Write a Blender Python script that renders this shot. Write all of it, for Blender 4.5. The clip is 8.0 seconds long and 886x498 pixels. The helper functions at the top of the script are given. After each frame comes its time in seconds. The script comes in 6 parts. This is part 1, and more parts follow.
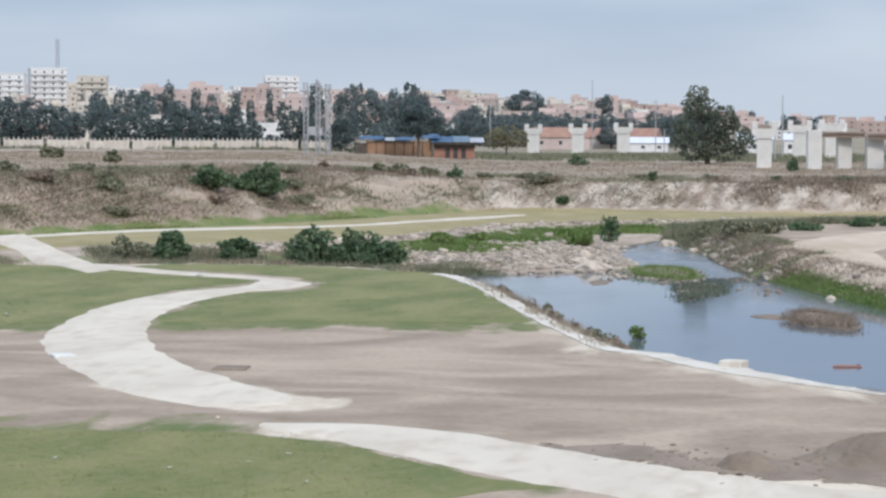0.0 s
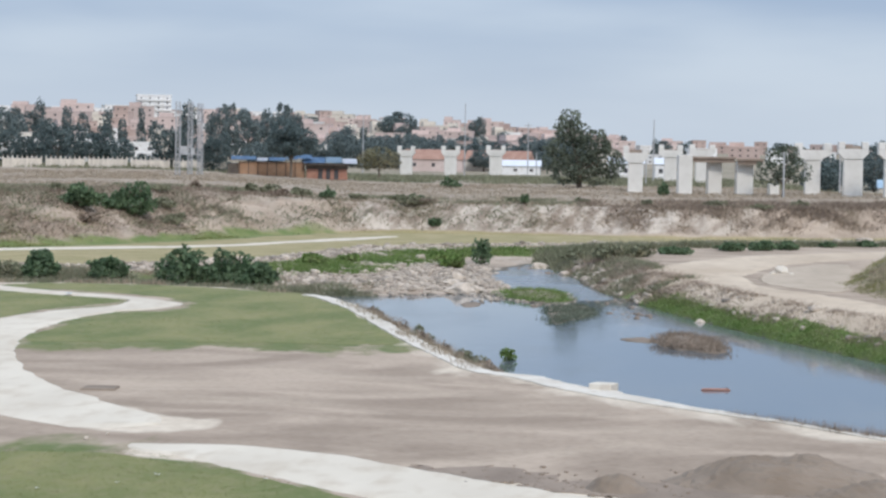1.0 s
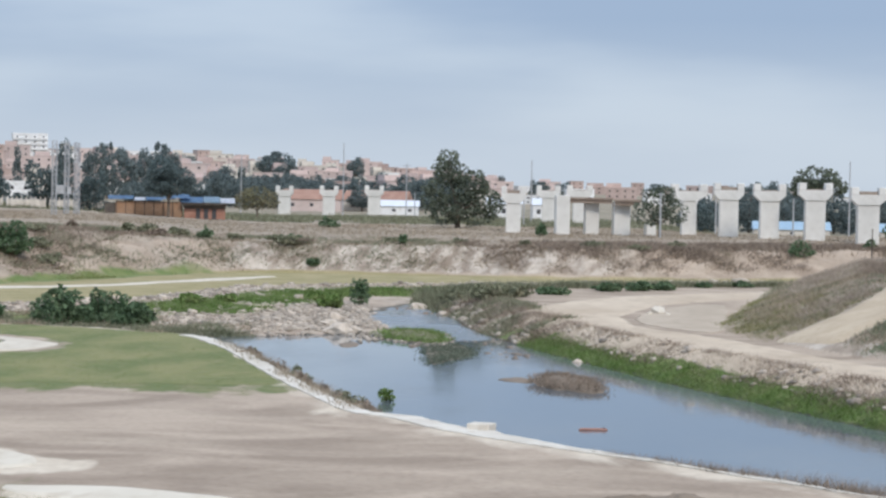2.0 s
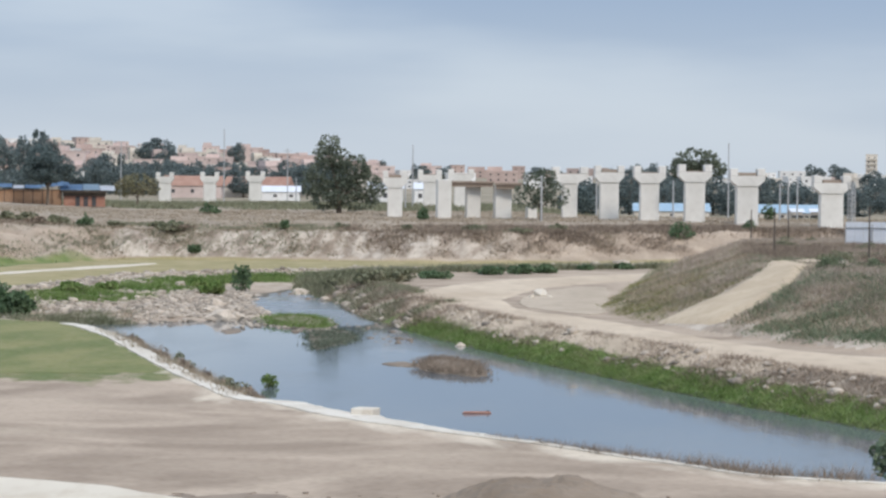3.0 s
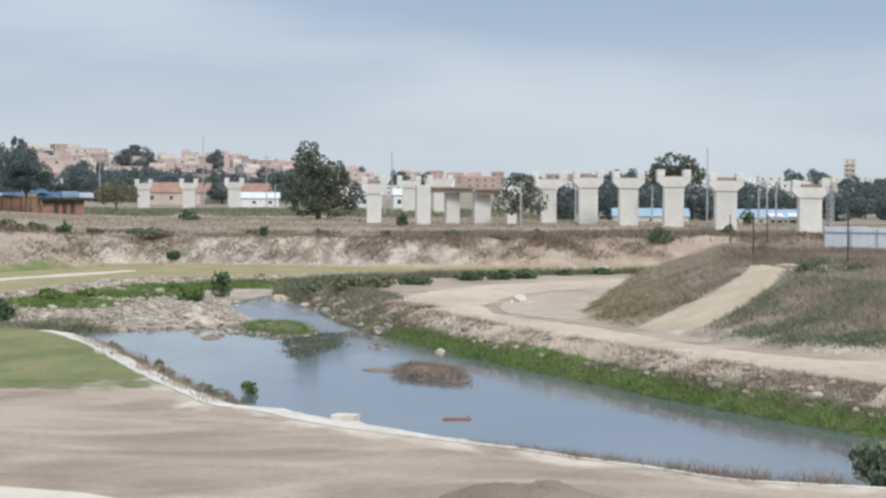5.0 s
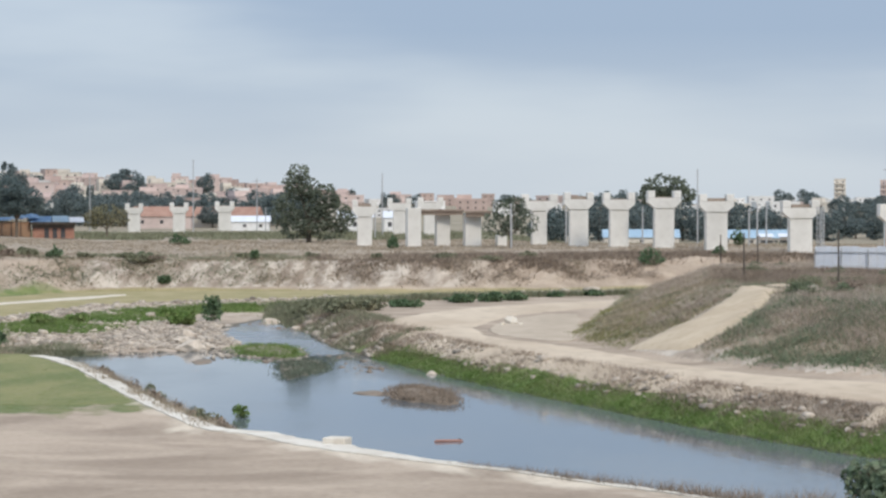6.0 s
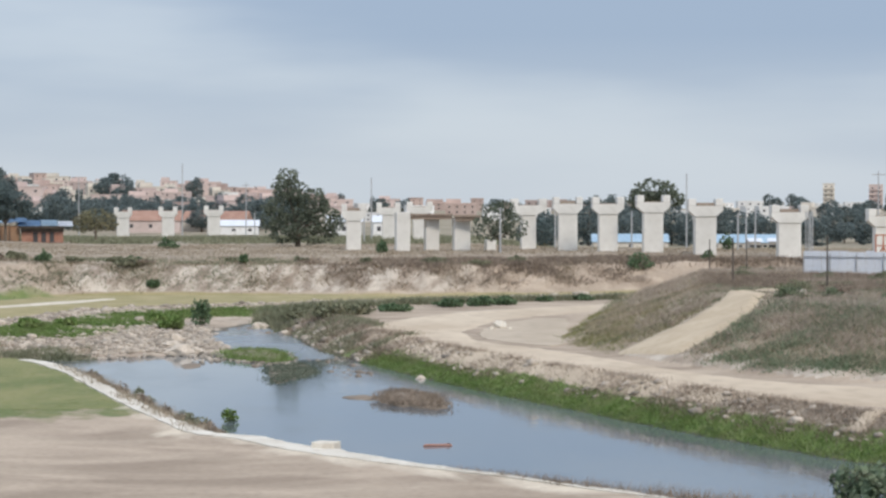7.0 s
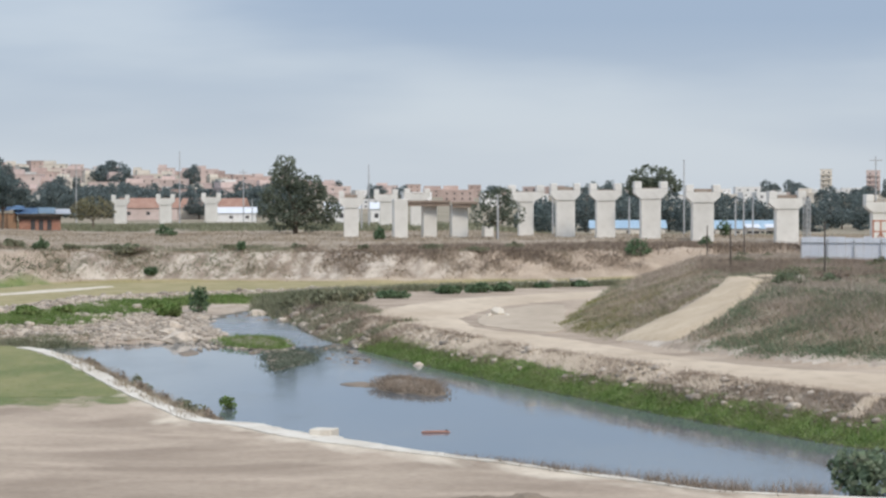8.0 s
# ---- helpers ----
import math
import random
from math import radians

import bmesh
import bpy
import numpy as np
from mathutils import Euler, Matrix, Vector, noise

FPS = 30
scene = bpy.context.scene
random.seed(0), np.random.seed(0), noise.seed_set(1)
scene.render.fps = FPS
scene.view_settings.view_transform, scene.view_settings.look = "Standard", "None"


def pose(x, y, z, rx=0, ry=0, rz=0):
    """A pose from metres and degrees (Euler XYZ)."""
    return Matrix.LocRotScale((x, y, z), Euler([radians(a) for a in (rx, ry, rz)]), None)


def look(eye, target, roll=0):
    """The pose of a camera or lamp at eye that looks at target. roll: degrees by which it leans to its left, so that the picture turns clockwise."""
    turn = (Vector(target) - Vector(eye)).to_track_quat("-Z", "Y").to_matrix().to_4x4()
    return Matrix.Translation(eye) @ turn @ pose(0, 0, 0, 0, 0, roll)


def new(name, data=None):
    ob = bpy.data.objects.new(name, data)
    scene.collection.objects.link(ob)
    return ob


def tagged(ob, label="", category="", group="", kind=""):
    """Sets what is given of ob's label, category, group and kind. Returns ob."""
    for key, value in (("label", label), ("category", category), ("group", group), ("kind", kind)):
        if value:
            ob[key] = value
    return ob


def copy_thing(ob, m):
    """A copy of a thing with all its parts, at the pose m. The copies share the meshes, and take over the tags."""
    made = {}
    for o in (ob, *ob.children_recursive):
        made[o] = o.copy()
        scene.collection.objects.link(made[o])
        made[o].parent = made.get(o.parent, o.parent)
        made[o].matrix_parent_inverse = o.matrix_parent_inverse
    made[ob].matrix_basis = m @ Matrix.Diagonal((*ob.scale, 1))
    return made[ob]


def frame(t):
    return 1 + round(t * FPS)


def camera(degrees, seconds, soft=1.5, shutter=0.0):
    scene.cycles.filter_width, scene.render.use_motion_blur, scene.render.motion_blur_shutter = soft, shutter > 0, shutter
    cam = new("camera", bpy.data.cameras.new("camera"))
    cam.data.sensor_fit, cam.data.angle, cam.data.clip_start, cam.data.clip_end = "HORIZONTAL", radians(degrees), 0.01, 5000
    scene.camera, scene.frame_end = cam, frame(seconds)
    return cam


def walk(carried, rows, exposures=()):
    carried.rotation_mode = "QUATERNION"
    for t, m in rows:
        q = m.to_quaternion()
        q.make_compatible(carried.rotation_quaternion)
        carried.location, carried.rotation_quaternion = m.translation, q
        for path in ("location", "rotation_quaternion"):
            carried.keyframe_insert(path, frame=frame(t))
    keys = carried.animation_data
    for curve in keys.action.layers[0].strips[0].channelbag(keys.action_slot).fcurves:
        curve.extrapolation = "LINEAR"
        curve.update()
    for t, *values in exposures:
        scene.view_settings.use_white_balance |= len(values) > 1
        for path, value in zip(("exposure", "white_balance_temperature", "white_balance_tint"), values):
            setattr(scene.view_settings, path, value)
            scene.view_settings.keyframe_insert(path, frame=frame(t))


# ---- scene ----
# ---- camera ----
cam = camera(21.0, 8.0, soft=2.6)
EYE = 14.5
ROWS = [
    (0.0, 9.390, -2.817, 0.277),
    (0.5, 7.985, -2.091, 0.326),
    (1.0, 6.324, -2.272, 0.887),
    (1.5, 5.544, -1.575, 1.150),
    (1.7, 4.603, -1.275, 1.192),
    (2.8, 1.231, -1.397, 0.562),
    (3.0, 0.591, -1.594, 0.508),
    (3.5, -0.002, -1.353, 0.051),
    (4.0, 0.731, -1.627, 0.098),
    (4.5, 0.293, -1.911, 0.286),
    (4.7, 0.218, -1.720, 0.299),
    (5.8, -0.315, -1.053, 0.245),
    (6.0, -0.124, -0.914, -0.036),
    (6.5, -0.286, -1.213, 0.160),
    (7.0, -0.385, -0.810, 0.010),
    (7.5, -0.788, -1.256, 0.171),
    (8.0, -0.443, -1.128, -0.123),
]
walk(cam, [(t, pose(0, 0, EYE, 90 + pitch, 0, yaw) @ pose(0, 0, 0, 0, 0, roll)) for t, yaw, pitch, roll in ROWS],
     [(0.0, 0.0, 6180, 12), (1.7, 0.0, 6180, 11), (3.0, 0.0, 6350, 11), (4.5, 0.05, 6450, 10), (8.0, 0.0, 6520, 11)])

# ---- light: overcast sky, a weak wide sun ----
SUN_EL, SUN_AZ = 42.0, 150.0
world = bpy.data.worlds.new("overcast_sky")
scene.world = world
world.use_nodes = True
wn, wl = world.node_tree.nodes, world.node_tree.links
wn.clear()
w_out = wn.new("ShaderNodeOutputWorld")
w_sky = wn.new("ShaderNodeTexSky")
w_sky.sky_type, w_sky.sun_disc = "NISHITA", False
w_sky.sun_elevation, w_sky.sun_rotation = radians(SUN_EL), radians(SUN_AZ)
w_co = wn.new("ShaderNodeTexCoord")
w_map = wn.new("ShaderNodeMapping")
w_map.inputs["Scale"].default_value = (5.0, 5.0, 26.0)
w_map.inputs["Location"].default_value = (1.7, 0.4, 0.9)
w_noise = wn.new("ShaderNodeTexNoise")
w_noise.inputs["Scale"].default_value, w_noise.inputs["Detail"].default_value = 1.0, 4.0
w_noise.inputs["Roughness"].default_value = 0.45
w_ramp = wn.new("ShaderNodeValToRGB")
w_ramp.color_ramp.interpolation = "EASE"
w_ramp.color_ramp.elements[0].position, w_ramp.color_ramp.elements[0].color = 0.30, (0.315, 0.405, 0.545, 1)
w_ramp.color_ramp.elements[1].position, w_ramp.color_ramp.elements[1].color = 0.72, (0.505, 0.58, 0.67, 1)
# paler towards the horizon
w_sep = wn.new("ShaderNodeSeparateXYZ")
w_hor = wn.new("ShaderNodeMapRange")
w_hor.inputs["From Min"].default_value, w_hor.inputs["From Max"].default_value = 0.0, 0.075
w_hor.inputs["To Min"].default_value, w_hor.inputs["To Max"].default_value = 0.85, 0.0
w_hmix = wn.new("ShaderNodeMix")
w_hmix.data_type = "RGBA"
w_hmix.inputs[7].default_value = (0.575, 0.635, 0.69, 1)
w_bgc, w_bgs, w_add = wn.new("ShaderNodeBackground"), wn.new("ShaderNodeBackground"), wn.new("ShaderNodeAddShader")
w_bgc.inputs["Strength"].default_value, w_bgs.inputs["Strength"].default_value = 0.98, 0.012
wl.new(w_co.outputs["Generated"], w_map.inputs["Vector"])
wl.new(w_map.outputs["Vector"], w_noise.inputs["Vector"])
# long soft banks of brighter and darker cloud: place and half-size across and up, weight
w_sum = w_noise.outputs["Fac"]
for cx, cz, hw, hh, weight in ((-0.135, 0.066, 0.10, 0.022, 0.16), (0.045, 0.024, 0.13, 0.017, 0.16), (0.06, 0.080, 0.13, 0.022, -0.26), (-0.02, 0.046, 0.12, 0.012, -0.10), (0.13, 0.052, 0.08, 0.012, 0.10), (-0.26, 0.075, 0.09, 0.02, -0.12)):
    w_place = wn.new("ShaderNodeMapping")
    w_place.vector_type = "TEXTURE"
    w_place.inputs["Location"].default_value, w_place.inputs["Scale"].default_value = (cx, 1.0, cz), (hw, 60.0, hh)
    w_len = wn.new("ShaderNodeVectorMath")
    w_len.operation = "LENGTH"
    w_fall = wn.new("ShaderNodeMapRange")
    w_fall.interpolation_type = "SMOOTHSTEP"
    w_fall.inputs["From Min"].default_value, w_fall.inputs["From Max"].default_value = 0.0, 1.9
    w_fall.inputs["To Min"].default_value, w_fall.inputs["To Max"].default_value = weight, 0.0
    w_plus = wn.new("ShaderNodeMath")
    wl.new(w_co.outputs["Generated"], w_place.inputs["Vector"])
    wl.new(w_place.outputs["Vector"], w_len.inputs[0])
    wl.new(w_len.outputs["Value"], w_fall.inputs["Value"])
    wl.new(w_sum, w_plus.inputs[0])
    wl.new(w_fall.outputs["Result"], w_plus.inputs[1])
    w_sum = w_plus.outputs[0]
wl.new(w_sum, w_ramp.inputs["Fac"])
wl.new(w_co.outputs["Generated"], w_sep.inputs["Vector"])
wl.new(w_sep.outputs["Z"], w_hor.inputs["Value"])
wl.new(w_hor.outputs["Result"], w_hmix.inputs[0])
wl.new(w_ramp.outputs["Color"], w_hmix.inputs[6])
# an overcast sky is brighter overhead than low down
w_zen = wn.new("ShaderNodeMapRange")
w_zen.inputs["From Min"].default_value, w_zen.inputs["From Max"].default_value = 0.12, 0.75
w_zen.inputs["To Min"].default_value, w_zen.inputs["To Max"].default_value = 0.98, 1.75
wl.new(w_sep.outputs["Z"], w_zen.inputs["Value"])
wl.new(w_zen.outputs["Result"], w_bgc.inputs["Strength"])
# the cloud overhead is a neutral grey
w_over = wn.new("ShaderNodeMapRange")
w_over.inputs["From Min"].default_value, w_over.inputs["From Max"].default_value = 0.12, 0.5
w_omix = wn.new("ShaderNodeMix")
w_omix.data_type = "RGBA"
w_omix.inputs[7].default_value = (0.445, 0.515, 0.605, 1)
wl.new(w_sep.outputs["Z"], w_over.inputs["Value"])
wl.new(w_over.outputs["Result"], w_omix.inputs[0])
wl.new(w_hmix.outputs[2], w_omix.inputs[6])
wl.new(w_omix.outputs[2], w_bgc.inputs["Color"])
wl.new(w_sky.outputs["Color"], w_bgs.inputs["Color"])
wl.new(w_bgc.outputs[0], w_add.inputs[0])
wl.new(w_bgs.outputs[0], w_add.inputs[1])
wl.new(w_add.outputs[0], w_out.inputs["Surface"])
sun = new("sun", bpy.data.lights.new("sun", "SUN"))
sun.data.energy, sun.data.angle, sun.data.color = 2.0, radians(14), (1.0, 0.91, 0.79)
_a, _e = radians(SUN_AZ), radians(SUN_EL)
sun.matrix_world = look((0, 0, 200), (-math.sin(_a) * math.cos(_e) * 100, -math.cos(_a) * math.cos(_e) * 100, 200 - math.sin(_e) * 100))
scene.view_settings.exposure = 0.0


# ---- materials ----
def mat(name, c1, c2, scale=1.0, rough=0.9, bump=0.3, fine=0.0, c3=None, metal=0.0, per_object=0.0, stretch=(1, 1, 1), island=0.0, depth=0.05, leafy=0.0):
    """Two colours mixed by a broad noise, broken by a fine one, with relief of both."""
    m = bpy.data.materials.new(name)
    m.use_nodes = True
    n, l = m.node_tree.nodes, m.node_tree.links
    b = n["Principled BSDF"]
    b.inputs["Roughness"].default_value, b.inputs["Metallic"].default_value = rough, metal
    co, mp = n.new("ShaderNodeTexCoord"), n.new("ShaderNodeMapping")
    mp.inputs["Scale"].default_value = stretch
    l.new(co.outputs["Object"], mp.inputs["Vector"])
    big, small = n.new("ShaderNodeTexNoise"), n.new("ShaderNodeTexNoise")
    big.inputs["Scale"].default_value, big.inputs["Detail"].default_value = scale, 6
    small.inputs["Scale"].default_value, small.inputs["Detail"].default_value = fine or scale * 9, 4
    for t in (big, small):
        l.new(mp.outputs["Vector"], t.inputs["Vector"])
    r = n.new("ShaderNodeValToRGB")
    r.color_ramp.elements[0].position, r.color_ramp.elements[1].position = 0.35, 0.65
    r.color_ramp.elements[0].color, r.color_ramp.elements[1].color = (*c1, 1), (*c2, 1)
    l.new(big.outputs["Fac"], r.inputs["Fac"])
    mix = n.new("ShaderNodeMix")
    mix.data_type, mix.blend_type = "RGBA", "MIX"
    c3 = c3 or tuple(0.6 * v for v in c1)
    mix.inputs[7].default_value = (*c3, 1)
    r2 = n.new("ShaderNodeMapRange")
    r2.inputs["From Min"].default_value, r2.inputs["From Max"].default_value = 0.48, 0.75
    r2.inputs["To Max"].default_value = 0.75
    l.new(small.outputs["Fac"], r2.inputs["Value"])
    l.new(r2.outputs["Result"], mix.inputs[0])
    l.new(r.outputs["Color"], mix.inputs[6])
    last = mix.outputs[2]
    if per_object or island:
        hsv = n.new("ShaderNodeHueSaturation")
        if per_object:
            src = n.new("ShaderNodeObjectInfo").outputs["Random"]
        else:
            src = n.new("ShaderNodeNewGeometry").outputs["Random Per Island"]
        k = per_object or island
        vr = n.new("ShaderNodeMapRange")
        vr.inputs["To Min"].default_value, vr.inputs["To Max"].default_value = 1 - k, 1 + k
        l.new(src, vr.inputs["Value"])
        l.new(vr.outputs["Result"], hsv.inputs["Value"])
        l.new(last, hsv.inputs["Color"])
        last = hsv.outputs["Color"]
    l.new(last, b.inputs["Base Color"])
    if leafy:
        thin, both = n.new("ShaderNodeBsdfTranslucent"), n.new("ShaderNodeMixShader")
        l.new(last, thin.inputs["Color"])
        both.inputs[0].default_value = leafy
        l.new(b.outputs[0], both.inputs[1])
        l.new(thin.outputs[0], both.inputs[2])
        l.new(both.outputs[0], n["Material Output"].inputs["Surface"])
    if bump:
        bp = n.new("ShaderNodeBump")
        bp.inputs["Strength"].default_value, bp.inputs["Distance"].default_value = bump, depth
        l.new(small.outputs["Fac"], bp.inputs["Height"])
        l.new(bp.outputs["Normal"], b.inputs["Normal"])
    return m


M_LAWN = mat("mown_grass", (0.13, 0.158, 0.045), (0.235, 0.227, 0.09), 0.22, 0.95, 0.7, 1.6, (0.24, 0.22, 0.11), stretch=(1, 0.45, 1))
M_TURF = mat("grass_blades", (0.15, 0.19, 0.05), (0.22, 0.235, 0.085), 0.3, 0.9, 0.0, 1.0, (0.23, 0.22, 0.10), island=0.3, leafy=0.28)
M_PATH = mat("pale_gravel", (0.60, 0.535, 0.44), (0.70, 0.635, 0.53), 0.2, 0.95, 0.3, 0.9, (0.52, 0.44, 0.34), stretch=(1, 0.4, 1))
M_TRACK = mat("beaten_earth", (0.50, 0.40, 0.295), (0.62, 0.515, 0.395), 0.14, 0.95, 0.4, 0.7, (0.41, 0.325, 0.24), stretch=(1, 0.4, 1))
M_GREYDIRT = mat("grey_dirt", (0.43, 0.35, 0.265), (0.54, 0.45, 0.35), 0.12, 0.95, 0.4, 0.8, (0.36, 0.295, 0.225), stretch=(1, 0.5, 1))
M_SAND = mat("sandy_fill", (0.48, 0.385, 0.275), (0.56, 0.46, 0.335), 0.3, 0.95, 0.4, 1.5, (0.44, 0.34, 0.23))
M_CONC = mat("weathered_concrete", (0.63, 0.62, 0.585), (0.75, 0.74, 0.71), 0.22, 0.85, 0.15, 0.9, (0.57, 0.555, 0.52), per_object=0.05)
M_SLAB = mat("brown_formwork", (0.26, 0.20, 0.16), (0.33, 0.27, 0.22), 0.5, 0.85, 0.2)
M_KERB = mat("kerb_concrete", (0.60, 0.55, 0.47), (0.73, 0.685, 0.61), 0.30, 0.9, 0.2, 1.2, (0.46, 0.39, 0.31))
M_ROCK = mat("limestone_rock", (0.35, 0.30, 0.245), (0.48, 0.42, 0.355), 0.8, 0.95, 0.4, 5.0, (0.26, 0.22, 0.18), island=0.42)
M_SOIL = mat("dug_soil", (0.20, 0.155, 0.115), (0.28, 0.225, 0.175), 0.5, 0.95, 0.8, 2.0, (0.18, 0.145, 0.11))
M_SPREAD = mat("spread_soil", (0.22, 0.17, 0.13), (0.31, 0.245, 0.19), 0.5, 0.95, 0.6, 2.0, (0.19, 0.145, 0.11), stretch=(1, 0.4, 1))
M_DRY = mat("dry_weed", (0.34, 0.275, 0.205), (0.43, 0.36, 0.28), 0.1, 0.95, 0.0, 0.5, (0.25, 0.225, 0.145), island=0.35, leafy=0.28)
M_THISTLE = mat("brown_thistle", (0.25, 0.195, 0.15), (0.33, 0.265, 0.21), 0.3, 0.95, 0.0, 1.0, (0.19, 0.155, 0.115), island=0.35, leafy=0.28)
M_SCRUB = mat("scrub_leaf", (0.185, 0.20, 0.125), (0.24, 0.245, 0.16), 0.1, 0.9, 0.0, 0.5, (0.26, 0.23, 0.16), island=0.35, leafy=0.28)
M_REED = mat("bank_grass", (0.13, 0.215, 0.055), (0.19, 0.265, 0.085), 0.15, 0.9, 0.0, 0.6, (0.19, 0.20, 0.09), island=0.35, leafy=0.28)
M_BUSH = mat("fig_leaf", (0.10, 0.165, 0.085), (0.15, 0.215, 0.115), 0.6, 0.75, 0.0, 3.0, (0.07, 0.115, 0.06), island=0.4, leafy=0.35)
M_LEAF = mat("tree_leaf", (0.125, 0.15, 0.11), (0.18, 0.205, 0.15), 0.15, 0.8, 0.0, 1.0, (0.10, 0.12, 0.09), island=0.4, leafy=0.42)
M_PINE = mat("pine_needle", (0.11, 0.15, 0.15), (0.155, 0.195, 0.19), 0.1, 0.85, 0.0, 1.0, (0.09, 0.12, 0.12), island=0.4, leafy=0.42)
# paler, greyer than pine_needle: distance haze painted into the far leaves
M_HAZED_GROVE = mat("hazed_grove_leaf", (0.145, 0.185, 0.185), (0.20, 0.24, 0.235), 0.1, 0.85, 0.0, 1.0, (0.12, 0.155, 0.155), island=0.35, leafy=0.45)
M_OLIVE = mat("yellowing_leaf", (0.20, 0.19, 0.11), (0.26, 0.235, 0.15), 0.2, 0.85, 0.0, 1.0, (0.12, 0.12, 0.07), island=0.3, leafy=0.28)
M_BARK = mat("bark", (0.14, 0.11, 0.085), (0.20, 0.16, 0.125), 0.8, 0.9, 0.4)
M_STEEL = mat("galvanised_steel", (0.42, 0.43, 0.44), (0.52, 0.53, 0.54), 0.6, 0.55, 0.05, metal=0.3)
M_WOODP = mat("old_post", (0.09, 0.075, 0.065), (0.14, 0.12, 0.10), 1.0, 0.9, 0.2)
M_BRICK = mat("hollow_brick", (0.45, 0.345, 0.31), (0.53, 0.42, 0.38), 0.15, 0.9, 0.1, 1.2, (0.38, 0.29, 0.25), per_object=0.22)
M_PINK = mat("salmon_render", (0.54, 0.435, 0.405), (0.62, 0.525, 0.495), 0.1, 0.9, 0.1, 0.8, (0.46, 0.38, 0.34), per_object=0.2)
M_WHITE = mat("white_render", (0.72, 0.73, 0.73), (0.80, 0.80, 0.80), 0.1, 0.85, 0.1, 0.8, (0.58, 0.56, 0.52), per_object=0.08)
M_CREAM = mat("cream_render", (0.60, 0.555, 0.49), (0.68, 0.635, 0.57), 0.1, 0.85, 0.1, 0.8, (0.48, 0.43, 0.36), per_object=0.1)
M_ROOF = mat("clay_tiles", (0.34, 0.19, 0.14), (0.42, 0.26, 0.20), 0.3, 0.9, 0.2, 2.0)
M_BLUE = mat("blue_sheet", (0.10, 0.22, 0.42), (0.18, 0.32, 0.50), 0.5, 0.7, 0.1, 2.0, (0.30, 0.36, 0.42))
M_PALEBLUE = mat("pale_blue_sheet", (0.30, 0.43, 0.55), (0.38, 0.51, 0.62), 0.2, 0.95, 0.1)
M_TIN = mat("corrugated_tin", (0.66, 0.70, 0.77), (0.74, 0.77, 0.82), 0.3, 0.7, 0.1, 2.0, (0.62, 0.64, 0.67))
M_ORANGE = mat("orange_board", (0.36, 0.21, 0.12), (0.43, 0.27, 0.17), 0.5, 0.8, 0.1)
M_BRICKRED = mat("red_brick", (0.36, 0.18, 0.13), (0.43, 0.24, 0.18), 0.5, 0.9, 0.2, 3.0)
M_RUST = mat("rusty_orange_steel", (0.45, 0.17, 0.10), (0.52, 0.22, 0.14), 0.8, 0.7, 0.1)
M_FLOAT = mat("faded_red_float", (0.34, 0.17, 0.13), (0.42, 0.23, 0.18), 1.5, 0.7, 0.1)
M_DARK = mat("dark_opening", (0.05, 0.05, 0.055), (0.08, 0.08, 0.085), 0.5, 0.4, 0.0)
M_FIG = mat("dusty_fig_leaf", (0.17, 0.215, 0.13), (0.23, 0.27, 0.17), 0.6, 0.8, 0.0, 3.0, (0.24, 0.24, 0.17), island=0.4, leafy=0.45)
M_SAGE = mat("sage_weed", (0.165, 0.225, 0.135), (0.225, 0.28, 0.18), 0.3, 0.9, 0.0, 1.0, (0.24, 0.23, 0.16), island=0.35, leafy=0.35)
M_YELLOWGRASS = mat("yellow_green_grass", (0.19, 0.205, 0.07), (0.26, 0.25, 0.11), 0.3, 0.9, 0.0, 1.0, (0.29, 0.25, 0.15), island=0.3, leafy=0.3)
M_PLUME = mat("seeding_grass", (0.41, 0.335, 0.28), (0.49, 0.42, 0.355), 0.15, 0.95, 0.0, 0.7, (0.29, 0.235, 0.185), island=0.3, leafy=0.3)
M_LITTER = mat("pale_plastic", (0.72, 0.72, 0.70), (0.78, 0.78, 0.76), 2.0, 0.6, 0.0)


